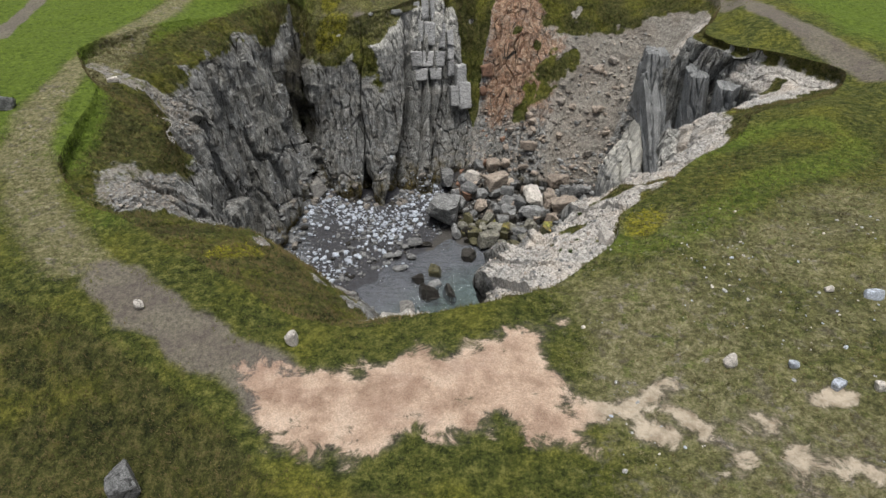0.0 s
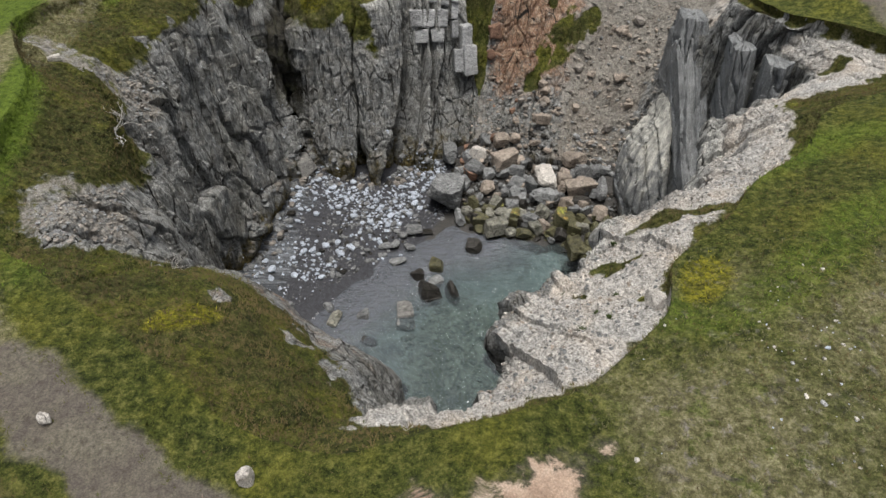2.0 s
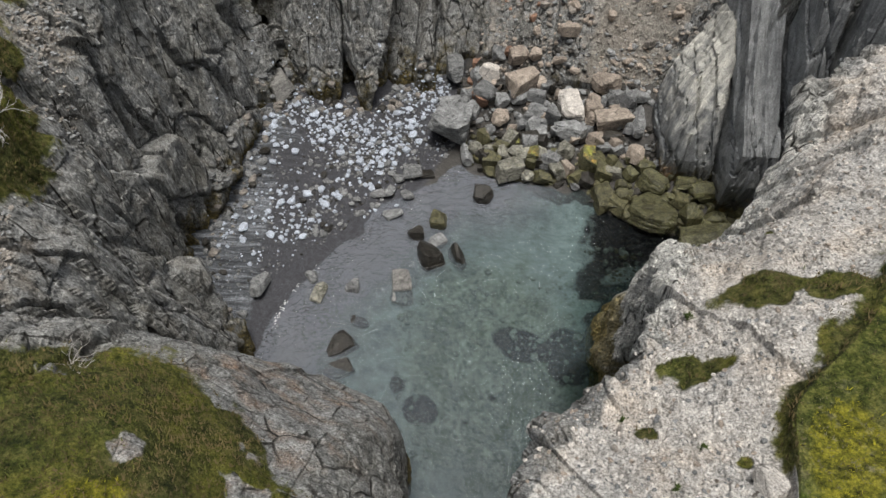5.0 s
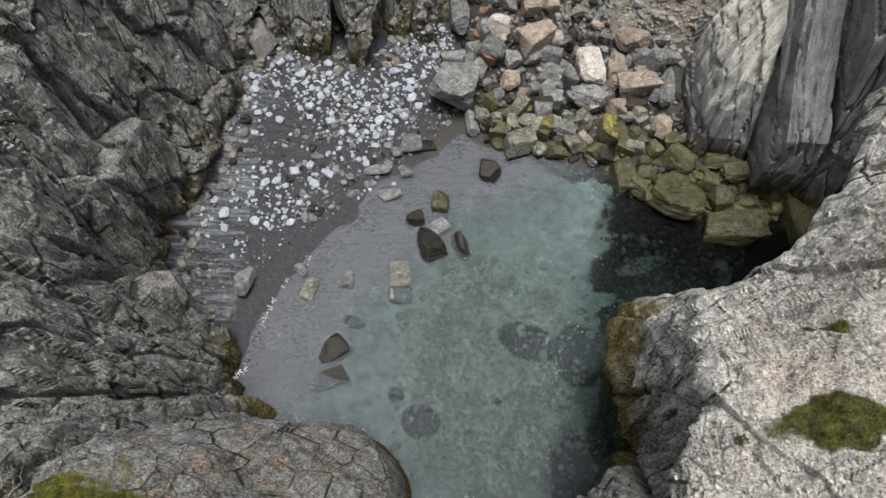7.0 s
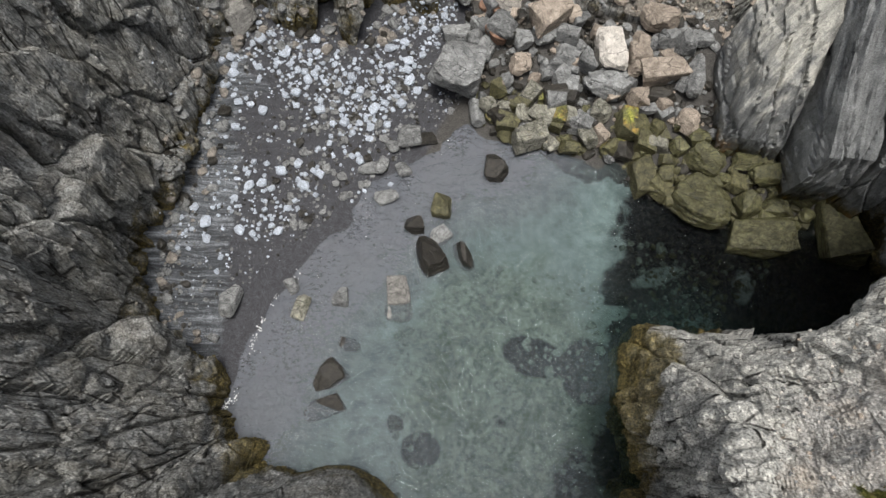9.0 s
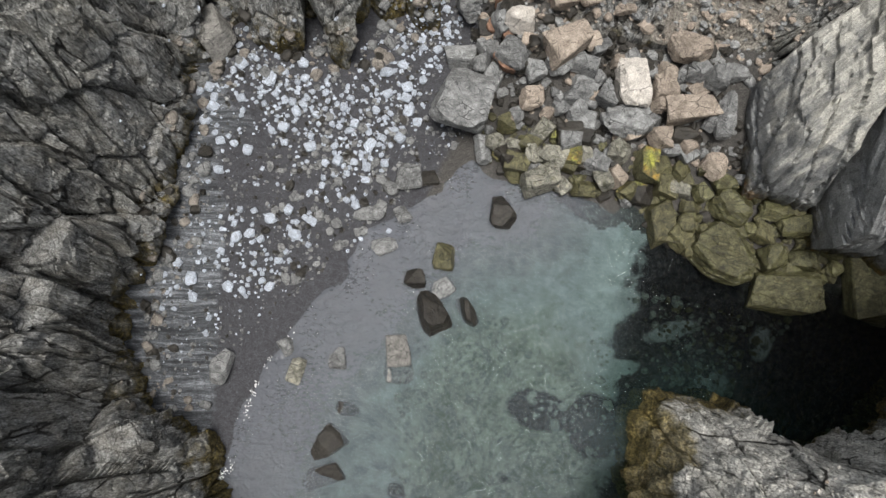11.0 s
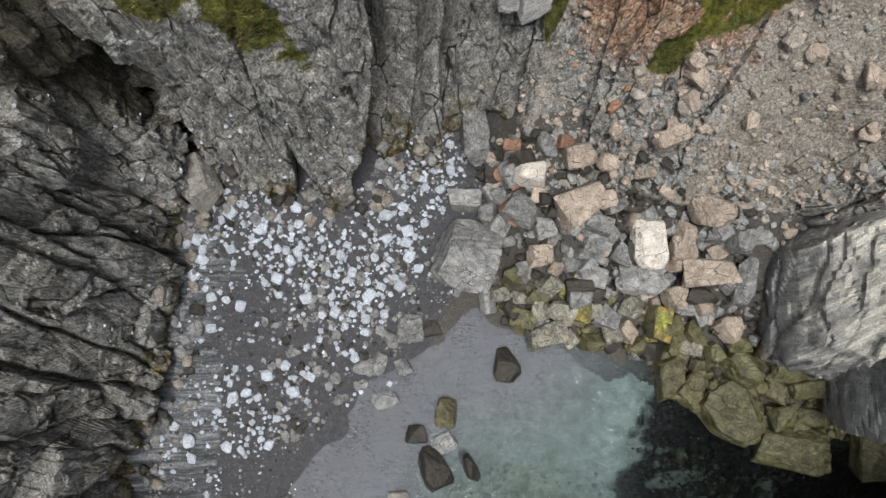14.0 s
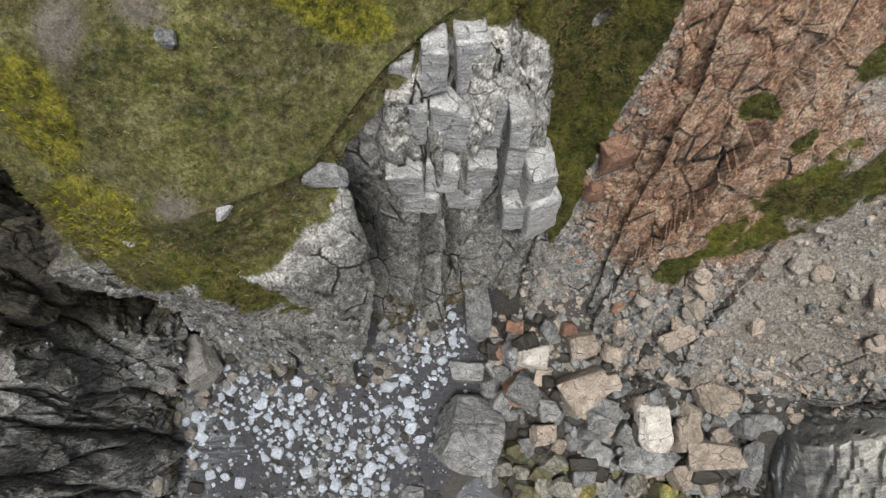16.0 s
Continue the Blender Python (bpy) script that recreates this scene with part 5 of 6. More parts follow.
boulder(RUST, 2.90, 38.63, 0.51, 0.44, 0.35, -0, where="below the landslip")
boulder(TAN, 4.07, 37.99, 0.60, 0.53, 0.42, -0, where="below the landslip")
boulder(GREY, 2.33, 38.53, 0.58, 0.82, 0.46, 15, where="below the landslip")
boulder(GREY, 1.41, 38.49, 0.45, 0.97, 0.36, -10, where="below the landslip")
boulder(GREY, 4.92, 35.35, 0.85, 0.74, 0.59, -25)
boulder(GREY, 4.58, 36.81, 0.73, 0.47, 0.38, 20)
boulder(MOSSY, 4.24, 33.53, 0.64, 0.64, 0.51, -0)
boulder(OLIVE, 3.72, 33.26, 0.75, 0.56, 0.45, -20)
boulder(OLIVE, 4.26, 32.45, 0.76, 0.57, 0.46, -0)
boulder(OLIVE, 5.83, 32.38, 0.66, 0.66, 0.53, -30)
boulder(OLIVE, 2.41, 33.87, 0.81, 0.52, 0.41, -15)
boulder(MOSSY, 1.17, 33.97, 0.67, 0.60, 0.48, -0)
boulder(MOSSY, 1.79, 33.87, 0.56, 0.48, 0.39, -0)
boulder(SHOAL, -8.35, 37.3, 1.25, 1.5, 0.75, 35, where="at the foot of the gully")
for m, x, y, w, l, top, t in (
    (DARK, 1.55, 31.6, 0.95, 1.2, 0.5, -5), (OLIVE, -0.44, 30.05, 0.72, 0.95, 0.55, -10), (DARK, -1.45, 29.29, 0.75, 0.62, 0.35, 0),
    (DARK, -0.87, 28.19, 1.0, 1.45, 0.45, 25), (DARK, 0.33, 28.21, 0.5, 1.1, 0.3, 35), (GREY, -0.5, 29.0, 0.85, 0.7, 0.12, 30),
    (GREY, 0.1, 30.75, 0.8, 0.7, -0.02, 10), (SHOAL, -1.96, 26.9, 0.85, 1.15, 0.28, 8), (SHOAL, -1.9, 26.2, 1.0, 0.8, -0.08, 0),
    (GREY, -3.9, 26.6, 0.62, 0.72, 0.12, 0), (MOSSY, -5.26, 26.21, 0.55, 0.95, 0.25, -20), (GREY, -7.56, 26.3, 0.6, 1.15, 0.75, -12),
    (GREY, -5.6, 27.0, 0.5, 0.62, 0.2, 40), (GREY, -1.7, 32.82, 0.95, 1.0, 0.4, 0), (GREY, -2.5, 30.4, 0.95, 0.6, 0.18, 15),
    (DARK, -1.05, 32.8, 0.75, 0.56, 0.2, 10), (GREY, -3.25, 31.5, 0.75, 0.5, 0.3, 0), (GREY, -2.34, 32.4, 0.63, 0.49, 0.35, -20),
    (GREY, -2.7, 31.6, 0.42, 0.8, 0.3, -20), (GREY, -1.9, 31.5, 0.5, 0.65, 0.22, 30), (DARK, -4.18, 23.94, 1.25, 0.95, 0.22, 35),
    (DARK, -4.29, 22.86, 1.5, 0.75, -0.03, 20), (DARK, -3.54, 25.0, 0.81, 0.52, -0.04, 0), (DARK, -1.9, 22.4, 0.6, 0.5, -0.06, 0)):
    boulder(m, x, y, w, l, 0.3, t, where="in the shallows", group="rocks in the shallows", sink=0.2, top=top)
# a broken line of foam where the sea meets the shelving rock
FOAM = Nodes("foam").finish((0.8, 0.82, 0.83), 0.6)
way = np.array([(-7.6, 22.7), (-7.15, 23.2), (-6.95, 24.1), (-6.75, 25.1), (-6.45, 26.0), (-6.0, 26.9), (-5.2, 27.6)])
bm = bmesh.new()
for k in range(220):
    f = random.random() ** 1.6 * (len(way) - 1.001)
    here = way[int(f)] * (1 - f % 1) + way[int(f) + 1] * (f % 1)
    if grain(np.array([[f * 2.2, 0, 0]]), 77)[0] < 0.55:
        continue
    x, y, r = here[0] + random.gauss(0, 0.05), here[1] + random.gauss(0, 0.05), random.uniform(0.008, 0.028)
    ring_ = [bm.verts.new((x + r * random.uniform(0.6, 1.3) * math.cos(a), y + r * random.uniform(0.6, 1.3) * math.sin(a), 0.035)) for a in np.arange(6) * math.pi / 3]
    tip = bm.verts.new((x, y, 0.05))
    for u, v in zip(ring_, ring_[1:] + ring_[:1]):
        bm.faces.new((u, v, tip))
foam = bpy.data.meshes.new("foam_line")
bm.to_mesh(foam)
bm.free()
foam.materials.append(FOAM)
tagged(new("foam_line", foam), "thin broken white foam on the water's edge", "foam", kind="stuff")

# golden-weeded blocks by the dark inlet
boulder(WEED, 8.94, 30.30, 2.27, 2.00, 0.80, -25, sink=0.3)
boulder(WEED, 10.97, 29.05, 2.46, 1.64, 0.80, -10, sink=0.3)
boulder(WEED, 13.77, 29.15, 1.55, 2.52, 0.80, 0, sink=0.3)
boulder(WEED, 9.05, 31.76, 1.38, 1.04, 0.72, -35, sink=0.3)
boulder(OLIVE, 7.70, 31.26, 0.65, 0.72, 0.53, 0, sink=0.3)
boulder(OLIVE, 6.90, 31.29, 0.94, 1.71, 0.55, 10, sink=0.3)
boulder(WEED, 9.46, 31.02, 0.70, 0.52, 0.36, 0, sink=0.3)
boulder(WEED, 10.51, 30.13, 0.89, 0.89, 0.73, 20, sink=0.3)
boulder(OLIVE, 10.22, 30.96, 0.79, 0.62, 0.43, -30, sink=0.3)
boulder(WEED, 11.22, 31.15, 1.35, 0.81, 0.56, 10, sink=0.3)
boulder(WEED, 11.60, 30.07, 1.01, 0.64, 0.45, -10, sink=0.3)
boulder(OLIVE, 11.90, 30.61, 1.28, 0.46, 0.32, 0, sink=0.3)
boulder(OLIVE, 12.69, 30.49, 1.12, 0.84, 0.68, -30, sink=0.3)
boulder(WEED, 12.72, 31.36, 0.74, 1.12, 0.69, 20, sink=0.3)
boulder(MOSSY, 7.43, 32.40, 1.02, 0.59, 0.42, -10, sink=0.3)
boulder(WEED, 8.10, 32.23, 0.60, 0.69, 0.42, 30, sink=0.3)
boulder(OLIVE, 7.79, 31.80, 0.69, 0.43, 0.30, 0, sink=0.3)
boulder(LIME, 8.57, 32.98, 0.52, 0.52, 0.36, 20, sink=0.3)
boulder(WEED, 8.80, 32.55, 0.77, 0.69, 0.48, 0, sink=0.3)
boulder(WEED, 10.93, 31.75, 1.95, 0.71, 0.41, 15, sink=0.3)
boulder(OLIVE, 7.24, 32.81, 1.53, 0.51, 0.36, -20, sink=0.3)

# the rest of the pile: smaller blocks wedged between the large ones
for k in range(170):
    x = random.uniform(0.6, 13.0)
    low = np.interp(x, [0.6, 1.4, 5.8, 6.9, 8.6, 10.2, 13], [33.8, 32.9, 32.0, 30.8, 29.8, 29.0, 29.6])
    high = np.interp(x, [0.6, 5, 8.6, 9.6, 13], [38.4, 37.2, 35.9, 32.6, 31.0])
    y = random.uniform(low, high)
    s = random.choice((0.35, 0.45, 0.55, 0.7, 0.85)) * (0.65 if x > 8 and y < 33 else 1)
    wet = y - low < 1.8 + (1.2 if x > 6.5 else 0)
    m = (random.choice((WEED, OLIVE, OLIVE, WEED, OLIVE)) if x > 6.5 else random.choice((OLIVE, MOSSY, DARK, TAN, GREY, DARK, LIME))) if wet else random.choice((GREY, GREY, TAN, GREY, DARK, RUST if x < 2.4 else GREY))
    boulder(m, x, y, s * random.uniform(0.8, 1.3), s, s * random.uniform(0.5, 0.8), random.uniform(0, 180), sink=0.2)

# blocks lying on the landslip
for k in range(70):
    x = random.uniform(2.6, 12.5)
    y = random.uniform(37.4, 40.0 + 0.4 * max(0, x - 4))
    s = random.choice((0.16, 0.2, 0.24, 0.3, 0.45))
    boulder(random.choice((SLIP, TAN, SLIP, GREY, TAN, RUST if x < 5 else TAN)), x, y, s * random.uniform(0.9, 1.7), s, s * 0.6, random.uniform(0, 180), where="on the landslip", group="blocks on the landslip", sink=0.3)

# pale slate cobbles on the beach
COBBLES = [rock_mesh("cobble", 500 + k, 3, 9, 0.01) for k in range(12)]
for me in COBBLES:
    fit_mesh(me, (1, 1, 0.7))
    me.materials.append(BLUE)
HEAPS = [(-6.99, 36.62, 0.92, 30), (-6.02, 35.6, 0.8, 22), (-4.9, 35.85, 0.8, 12), (-5.25, 34.86, 1.09, 34), (-4.11, 34.33, 0.98, 34), (-3.33, 33.59, 0.78, 24), (-3.37, 35.14, 0.79, 18), (-3.69, 32.8, 0.68, 10), (-2.4, 34.79, 0.79, 14), (-2.23, 35.78, 0.9, 24), (-2.44, 36.75, 1.01, 20), (-0.92, 38.37, 0.82, 40), (-1.29, 37.38, 0.81, 24), (-7.13, 30.05, 1.2, 34), (-6.38, 29.51, 0.8, 14), (-5.13, 30.85, 0.48, 5), (-5.54, 31.97, 0.97, 5), (-7.82, 33.98, 1.6, 14), (-7.49, 34.95, 1.21, 8), (-8.79, 35.46, 0.82, 5), (-9.3, 28.8, 0.7, 6), (-8.12, 27.82, 0.39, 4), (-3.66, 31.66, 1.15, 5)]
laid, spots = [], []
for hx, hy, hr, hn in HEAPS:
    for k in range(int(4 * hn)):
        a, d = random.uniform(0, 2 * math.pi), 1.3 * hr * random.random() ** 0.6
        spots.append((hx + d * math.cos(a), hy + d * math.sin(a), random.choice((0.12, 0.14, 0.17, 0.2, 0.24, 0.3, 0.38)) * (0.75 if hy > 37 else 1)))
random.shuffle(spots)
for x, y, s in spots:
    if len(laid) >= 300 or rest(x, y)[0] > 1.7 or any(math.hypot(x - u, y - v) < 0.46 * (s + r) for u, v, r in laid):
        continue
    laid.append((x, y, s))
    z, n = rest(x, y)
    ob = new("cobble", random.choice(COBBLES))
    ob.matrix_basis = pose(x, y, z + 0.15 * s, random.uniform(-14, 14), random.uniform(-14, 14), random.uniform(0, 360)) @ Matrix.Diagonal((s * random.uniform(0.75, 1.35), s, s * 0.6, 1))
    tagged(ob, "pale blue-grey slate cobble lying on dark sand", "stone", "pale cobbles on the beach")


SHARDS = {}
for lv in (1, 2):
    for k in range(8):
        piece = rock_mesh("shard", 900 + k, lv, 5, 0.02)
        v = np.empty(len(piece.vertices) * 3)
        piece.vertices.foreach_get("co", v)
        SHARDS[lv, k] = v.reshape(-1, 3)
        bpy.data.meshes.remove(piece)


def rubble_mesh(name, spots, materials, level=1, flat=0.55):
    """Many small broken stones joined: spots are x, y, size."""
    faces = np.array(BALLS[level][1])
    allv, allf, tone, base = [], [], [], 0
    for x, y, s in spots:
        z, n = rest(x, y)
        v = SHARDS[level, int(rng.integers(8))] * s * np.array([rng.uniform(0.8, 1.6), 1, flat])
        a = rng.uniform(0, 6.28)
        v = np.stack([v[:, 0] * math.cos(a) - v[:, 1] * math.sin(a), v[:, 0] * math.sin(a) + v[:, 1] * math.cos(a), v[:, 2] + v[:, 0] * rng.uniform(-0.4, 0.4)], 1)
        allv.append(v + np.array([x, y, z + 0.2 * s]))
        allf.append(faces + base)
        tone.append(np.full(len(faces), rng.integers(len(materials))))
        base += len(v)
    me = bpy.data.meshes.new(name)
    me.from_pydata(np.concatenate(allv).tolist(), [], np.concatenate(allf).tolist())
    for m in materials:
        me.materials.append(m)
    me.polygons.foreach_set("material_index", np.concatenate(tone).astype(np.int32))
    return new(name, me)


def spread(n, x0, x1, y0, y1, small, large, ok=lambda x, y: True):
    out = []
    while len(out) < n:
        x, y = rng.uniform(x0, x1), rng.uniform(y0, y1)
        if ok(x, y) and grassy(x, y) < 0.4:
            out.append((x, y, small * (large / small) ** (rng.random() ** 2.2)))
    return out


tagged(rubble_mesh("slip_rubble", spread(2800, 1.5, 13.5, 36.8, 44.5, 0.015, 0.13, lambda x, y: not (2.6 < x < 7.0 and y > 40.3 + 0.3 * (x - 2.6))), (SLIP, TAN, SLIP, GREY, SLIP, SLIP, TAN, SLIP), 2), "small broken stones strewn over the landslip", "rubble", kind="stuff")
beach_ok = lambda x, y: y > np.interp(x, [-8, -5, -2, 0, 1], [26, 29, 32.0, 34, 36])
tagged(rubble_mesh("beach_gravel", spread(3000, -9.8, 0.9, 26, 39, 0.015, 0.09, beach_ok), (GREY, BLUE, GREY, DARK, GREY)), "grey and pale slate gravel on the sand", "gravel", kind="stuff")
tagged(rubble_mesh("beach_stones", spread(260, -6.5, 0.4, 29, 35, 0.06, 0.22, beach_ok), (GREY, DARK, GREY)), "dark grey stones half sunk in the sand", "stones", kind="stuff")
ledge_ok = lambda x, y: 0.3 < (y - np.interp(x, [0, 2.5, 4.5, 5.5, 8, 10.5, 12], [11.6, 12.3, 14.1, 16.4, 19, 21.1, 23])) < 5.0
tagged(rubble_mesh("ledge_gravel", spread(5500, 0.2, 11.5, 12, 25.5, 0.008, 0.06, ledge_ok), (CREAM, SLIP, CREAM, GREY, TAN, GREY)), "pale broken slate gravel on the cliff ledge", "gravel", kind="stuff")
west_ok = lambda x, y: x < np.interp(y, [17, 20, 22, 26, 30], [-9.2, -9.6, -10.2, -11.4, -11.6])
tagged(rubble_mesh("bank_gravel", spread(2500, -16.2, -9, 17, 30, 0.012, 0.09, west_ok), (GREY, SLIP, GREY, SLIP)), "grey broken slate on the sunken bank", "gravel", kind="stuff")

pile_low = lambda x: np.interp(x, [0.4, 1.4, 5.8, 6.9, 8.6, 10.2, 13], [34.0, 32.9, 32.0, 30.8, 29.8, 29.0, 29.6])
dry_ok = lambda x, y: pile_low(x) + 1.6 < y < np.interp(x, [0.4, 5, 8.6, 9.6, 13], [39.2, 38.6, 37.2, 33.0, 31.2])
wet_ok = lambda x, y: pile_low(x) < y < pile_low(x) + 2.0 and y < np.interp(x, [0.4, 8.6, 9.6, 13], [39, 37, 33.0, 31.2])
# mostly DARK stones here: their colour carries the shade of the gaps
tagged(rubble_mesh("pile_rubble", spread(750, 0.4, 10.5, 33, 39, 0.07, 0.24, dry_ok), (GREY, DARK, DARK, TAN, DARK, GREY, DARK), 2, 0.7), "broken slate wedged between the boulders", "rubble", kind="stuff")
tagged(rubble_mesh("weedy_rubble", spread(600, 0.6, 13, 29, 35.5, 0.07, 0.24, wet_ok), (OLIVE, DARK, WEED, OLIVE), 2, 0.7), "olive weed-stained stones at the water's edge", "rubble", kind="stuff")
tagged(rubble_mesh("slab_rubble", spread(160, 7.6, 10.4, 35.6, 38.0, 0.05, 0.2), (GREY, TAN, GREY), 2, 0.7), "broken slate behind the leaning slab", "rubble", kind="stuff")
bed_ok = lambda x, y: rest(x, y)[0] < -0.25
tagged(rubble_mesh("inlet_stones", spread(330, 5.6, 13.5, 22.5, 30.5, 0.05, 0.17, lambda x, y: bed_ok(x, y) and x > 5.6 + 2.4 * rng.random()), (DARK, BED_STONE, OLIVE, BED_STONE), 2, 0.6), "dark weedy stones on the inlet bed under water", "stones", kind="stuff")
tagged(rubble_mesh("seabed_stones", spread(420, -2.0, 5.4, 19.5, 28, 0.05, 0.2, bed_ok), (BED_STONE,), 2, 0.5), "grey and green stones on the sandy seabed", "stones", kind="stuff")
tagged(rubble_mesh("rusty_rubble", spread(240, 2.5, 3.5, 40.6, 44.8, 0.025, 0.1), (RUST, RUST, SLIP, TAN), 2, 0.7), "rust-brown broken stones in the grassy gully", "rubble", kind="stuff")
FOOT = [(-8.6, 24.4), (-9.8, 25.6), (-10.2, 27.4), (-9.9, 29.6), (-9.3, 31.8), (-9.2, 34.4), (-8.9, 36.1), (-8.4, 37.7), (-7.3, 37.0), (-6.2, 36.9), (-4.6, 36.9), (-3.2, 37.4), (-2.2, 38.5), (-0.6, 39.1)]
foot_ok = lambda x, y: near_line(np.array([x]), np.array([y]), FOOT)[0] < 1.0 * rng.random() ** 0.7 + 0.15 and rest(x, y)[0] < 2.4
tagged(rubble_mesh("foot_rubble", spread(620, -10.8, 0.2, 24, 40, 0.04, 0.26, foot_ok), (GREY, DARK, GREY, SLIP), 2, 0.7), "broken slate fallen along the foot of the cliff", "rubble", kind="stuff")
shingle = []
for hx, hy, hr, hn in HEAPS:
    for k in range(int(hn * 3.5)):
        a, d = rng.uniform(0, 6.28), hr * 1.3 * math.sqrt(rng.random())
        if rest(hx + d * math.cos(a), hy + d * math.sin(a))[0] < 1.7:
            shingle.append((hx + d * math.cos(a), hy + d * math.sin(a), 0.022 * 3.6 ** rng.random()))
tagged(rubble_mesh("pale_shingle", shingle, (BLUE, GREY, BLUE, DARK), 2, 0.6), "small pale slate stones between the cobbles", "shingle", kind="stuff")

# stones lying in the turf and at its edge
for m, x, y, w, l, h, t, what in (
    (CREAM, 5.76, 9.35, 0.32, 0.22, 0.2, 20, "pale stone lying in heathy turf"), (CREAM, -3.27, 10.4, 0.3, 0.25, 0.26, 10, "pale stone at the turf edge"),
    (GREY, -16.0, 22.5, 0.7, 0.5, 0.4, 30, "grey boulder lying in short grass"), (BLUE, 9.61, 11.3, 0.4, 0.26, 0.2, -20, "pale stone lying in heathy turf"),
    (BLUE, 6.95, 9.24, 0.2, 0.16, 0.12, 0, "small pale stone in turf"), (BLUE, 7.58, 8.71, 0.3, 0.2, 0.15, 40, "small pale stone in turf"),
    (CREAM, 8.71, 11.5, 0.2, 0.15, 0.12, 0, "small pale stone in turf"), (CREAM, 8.34, 8.62, 0.26, 0.2, 0.15, 0, "small pale stone in turf"),
    (CREAM, -14.5, 27.7, 0.5, 0.26, 0.2, 15, "white stone on the sunken bank"), (CREAM, -6.94, 11.42, 0.26, 0.2, 0.18, 0, "pale stone beside the trail"),
    (GREY, -4.8, 43.2, 0.3, 0.26, 0.16, 0, "pale slate stone in heather"), (PALE, -4.46, 41.0, 0.34, 0.18, 0.12, 50, "pale slate stone in heather"),
    (GREY, -2.85, 41.6, 0.75, 0.4, 0.25, -10, "pale slate block at the cliff edge"), (GREY, -1.85, 42.1, 0.4, 0.3, 0.2, 30, "pale slate block at the cliff edge"),
    (RUST, 2.95, 42.9, 0.8, 0.6, 0.6, 20, "rust-orange block in the grassy gully"), (RUST, 2.72, 42.2, 0.5, 0.45, 0.45, 0, "rust-orange block in the grassy gully"),
    (GREY, -6.2, 7.7, 0.55, 0.8, 0.4, 30, "grey rock showing in the heathy hollow"), (TAN, -5.6, 7.0, 0.5, 0.4, 0.3, 0, "grey rock showing in the heathy hollow"),
    (CREAM, 4.5, 14.85, 0.32, 0.5, 0.4, 20, "cream rock outcrop under the turf edge")):
    ob = boulder(m, x, y, w, l, h, t, name="stone", group="stones in the turf", sink=0.3)
    tagged(ob, what, "stone")

specks = []
while len(specks) < 300:
    x, y = rng.uniform(3, 17), rng.uniform(4.5, 17)
    if rng.random() < 6 * max(0, grain(np.array([[x / 1.1, y / 1.1, 0]]), 301)[0] - 0.62) and grassy(x, y) > 0.9:
        specks.append((x, y, 0.012 * 4.5 ** (rng.random() ** 2)))
tagged(rubble_mesh("turf_stones", specks, (CREAM, PALE, BLUE), 2, 0.6), "small pale stones scattered in heathy turf", "stones", kind="stuff")

# pale square-jointed blocks of the cliff's crown
def crown_block(x, y, z, w, d, h, turn):
    me = fit_mesh(block_mesh("cliff_block", int(abs(x * 100) + y * 10), 12, 0.16), (w * 0.97, d * 1.2, h * 1.05))
    me.materials.append(PALE)
    ob = new("cliff_block", me)
    ob.matrix_basis = pose(x, y - 0.05, z - 0.2, random.uniform(-24, -16), random.uniform(-4, 4), turn)
    ob.parent = cliff
    return tagged(ob, "pale square-jointed slate block")


for x, y, z, w, d, h, t in (
    (-1.75, 43.6, 11.3, 0.55, 0.7, 1.1, -6), (-1.2, 43.75, 11.4, 0.5, 0.7, 1.2, 5), (-0.6, 43.9, 11.4, 0.6, 0.8, 1.4, 8), (-0.1, 43.85, 11.0, 0.4, 0.6, 1.3, -5),
    (-2.1, 43.05, 10.1, 0.5, 0.7, 1.5, -4), (-1.55, 43.15, 10.1, 0.55, 0.7, 1.5, 4), (-0.85, 43.2, 10.0, 0.8, 0.8, 1.45, -3), (-0.12, 43.25, 9.8, 0.6, 0.7, 1.5, 3), (0.45, 43.1, 9.7, 0.42, 0.6, 1.0, 8), (0.5, 42.85, 8.8, 0.42, 0.6, 0.9, 4),
    (-1.75, 42.35, 8.6, 0.8, 0.8, 1.0, 3), (-0.95, 42.5, 8.5, 0.75, 0.8, 1.0, -4), (-0.2, 42.55, 8.5, 0.7, 0.8, 1.1, 4), (-1.4, 42.1, 7.6, 0.9, 0.8, 0.8, -2), (-0.5, 42.2, 7.6, 0.85, 0.8, 0.8, 4),
    (0.5, 42.5, 7.9, 0.45, 0.6, 1.0, 10), (1.15, 42.5, 7.4, 0.75, 0.9, 1.5, 14), (1.35, 42.0, 6.2, 0.95, 1.0, 1.7, 18), (0.75, 41.9, 6.2, 0.6, 0.7, 1.3, 8)):
    crown_block(x, y, z, w, d, h, t)

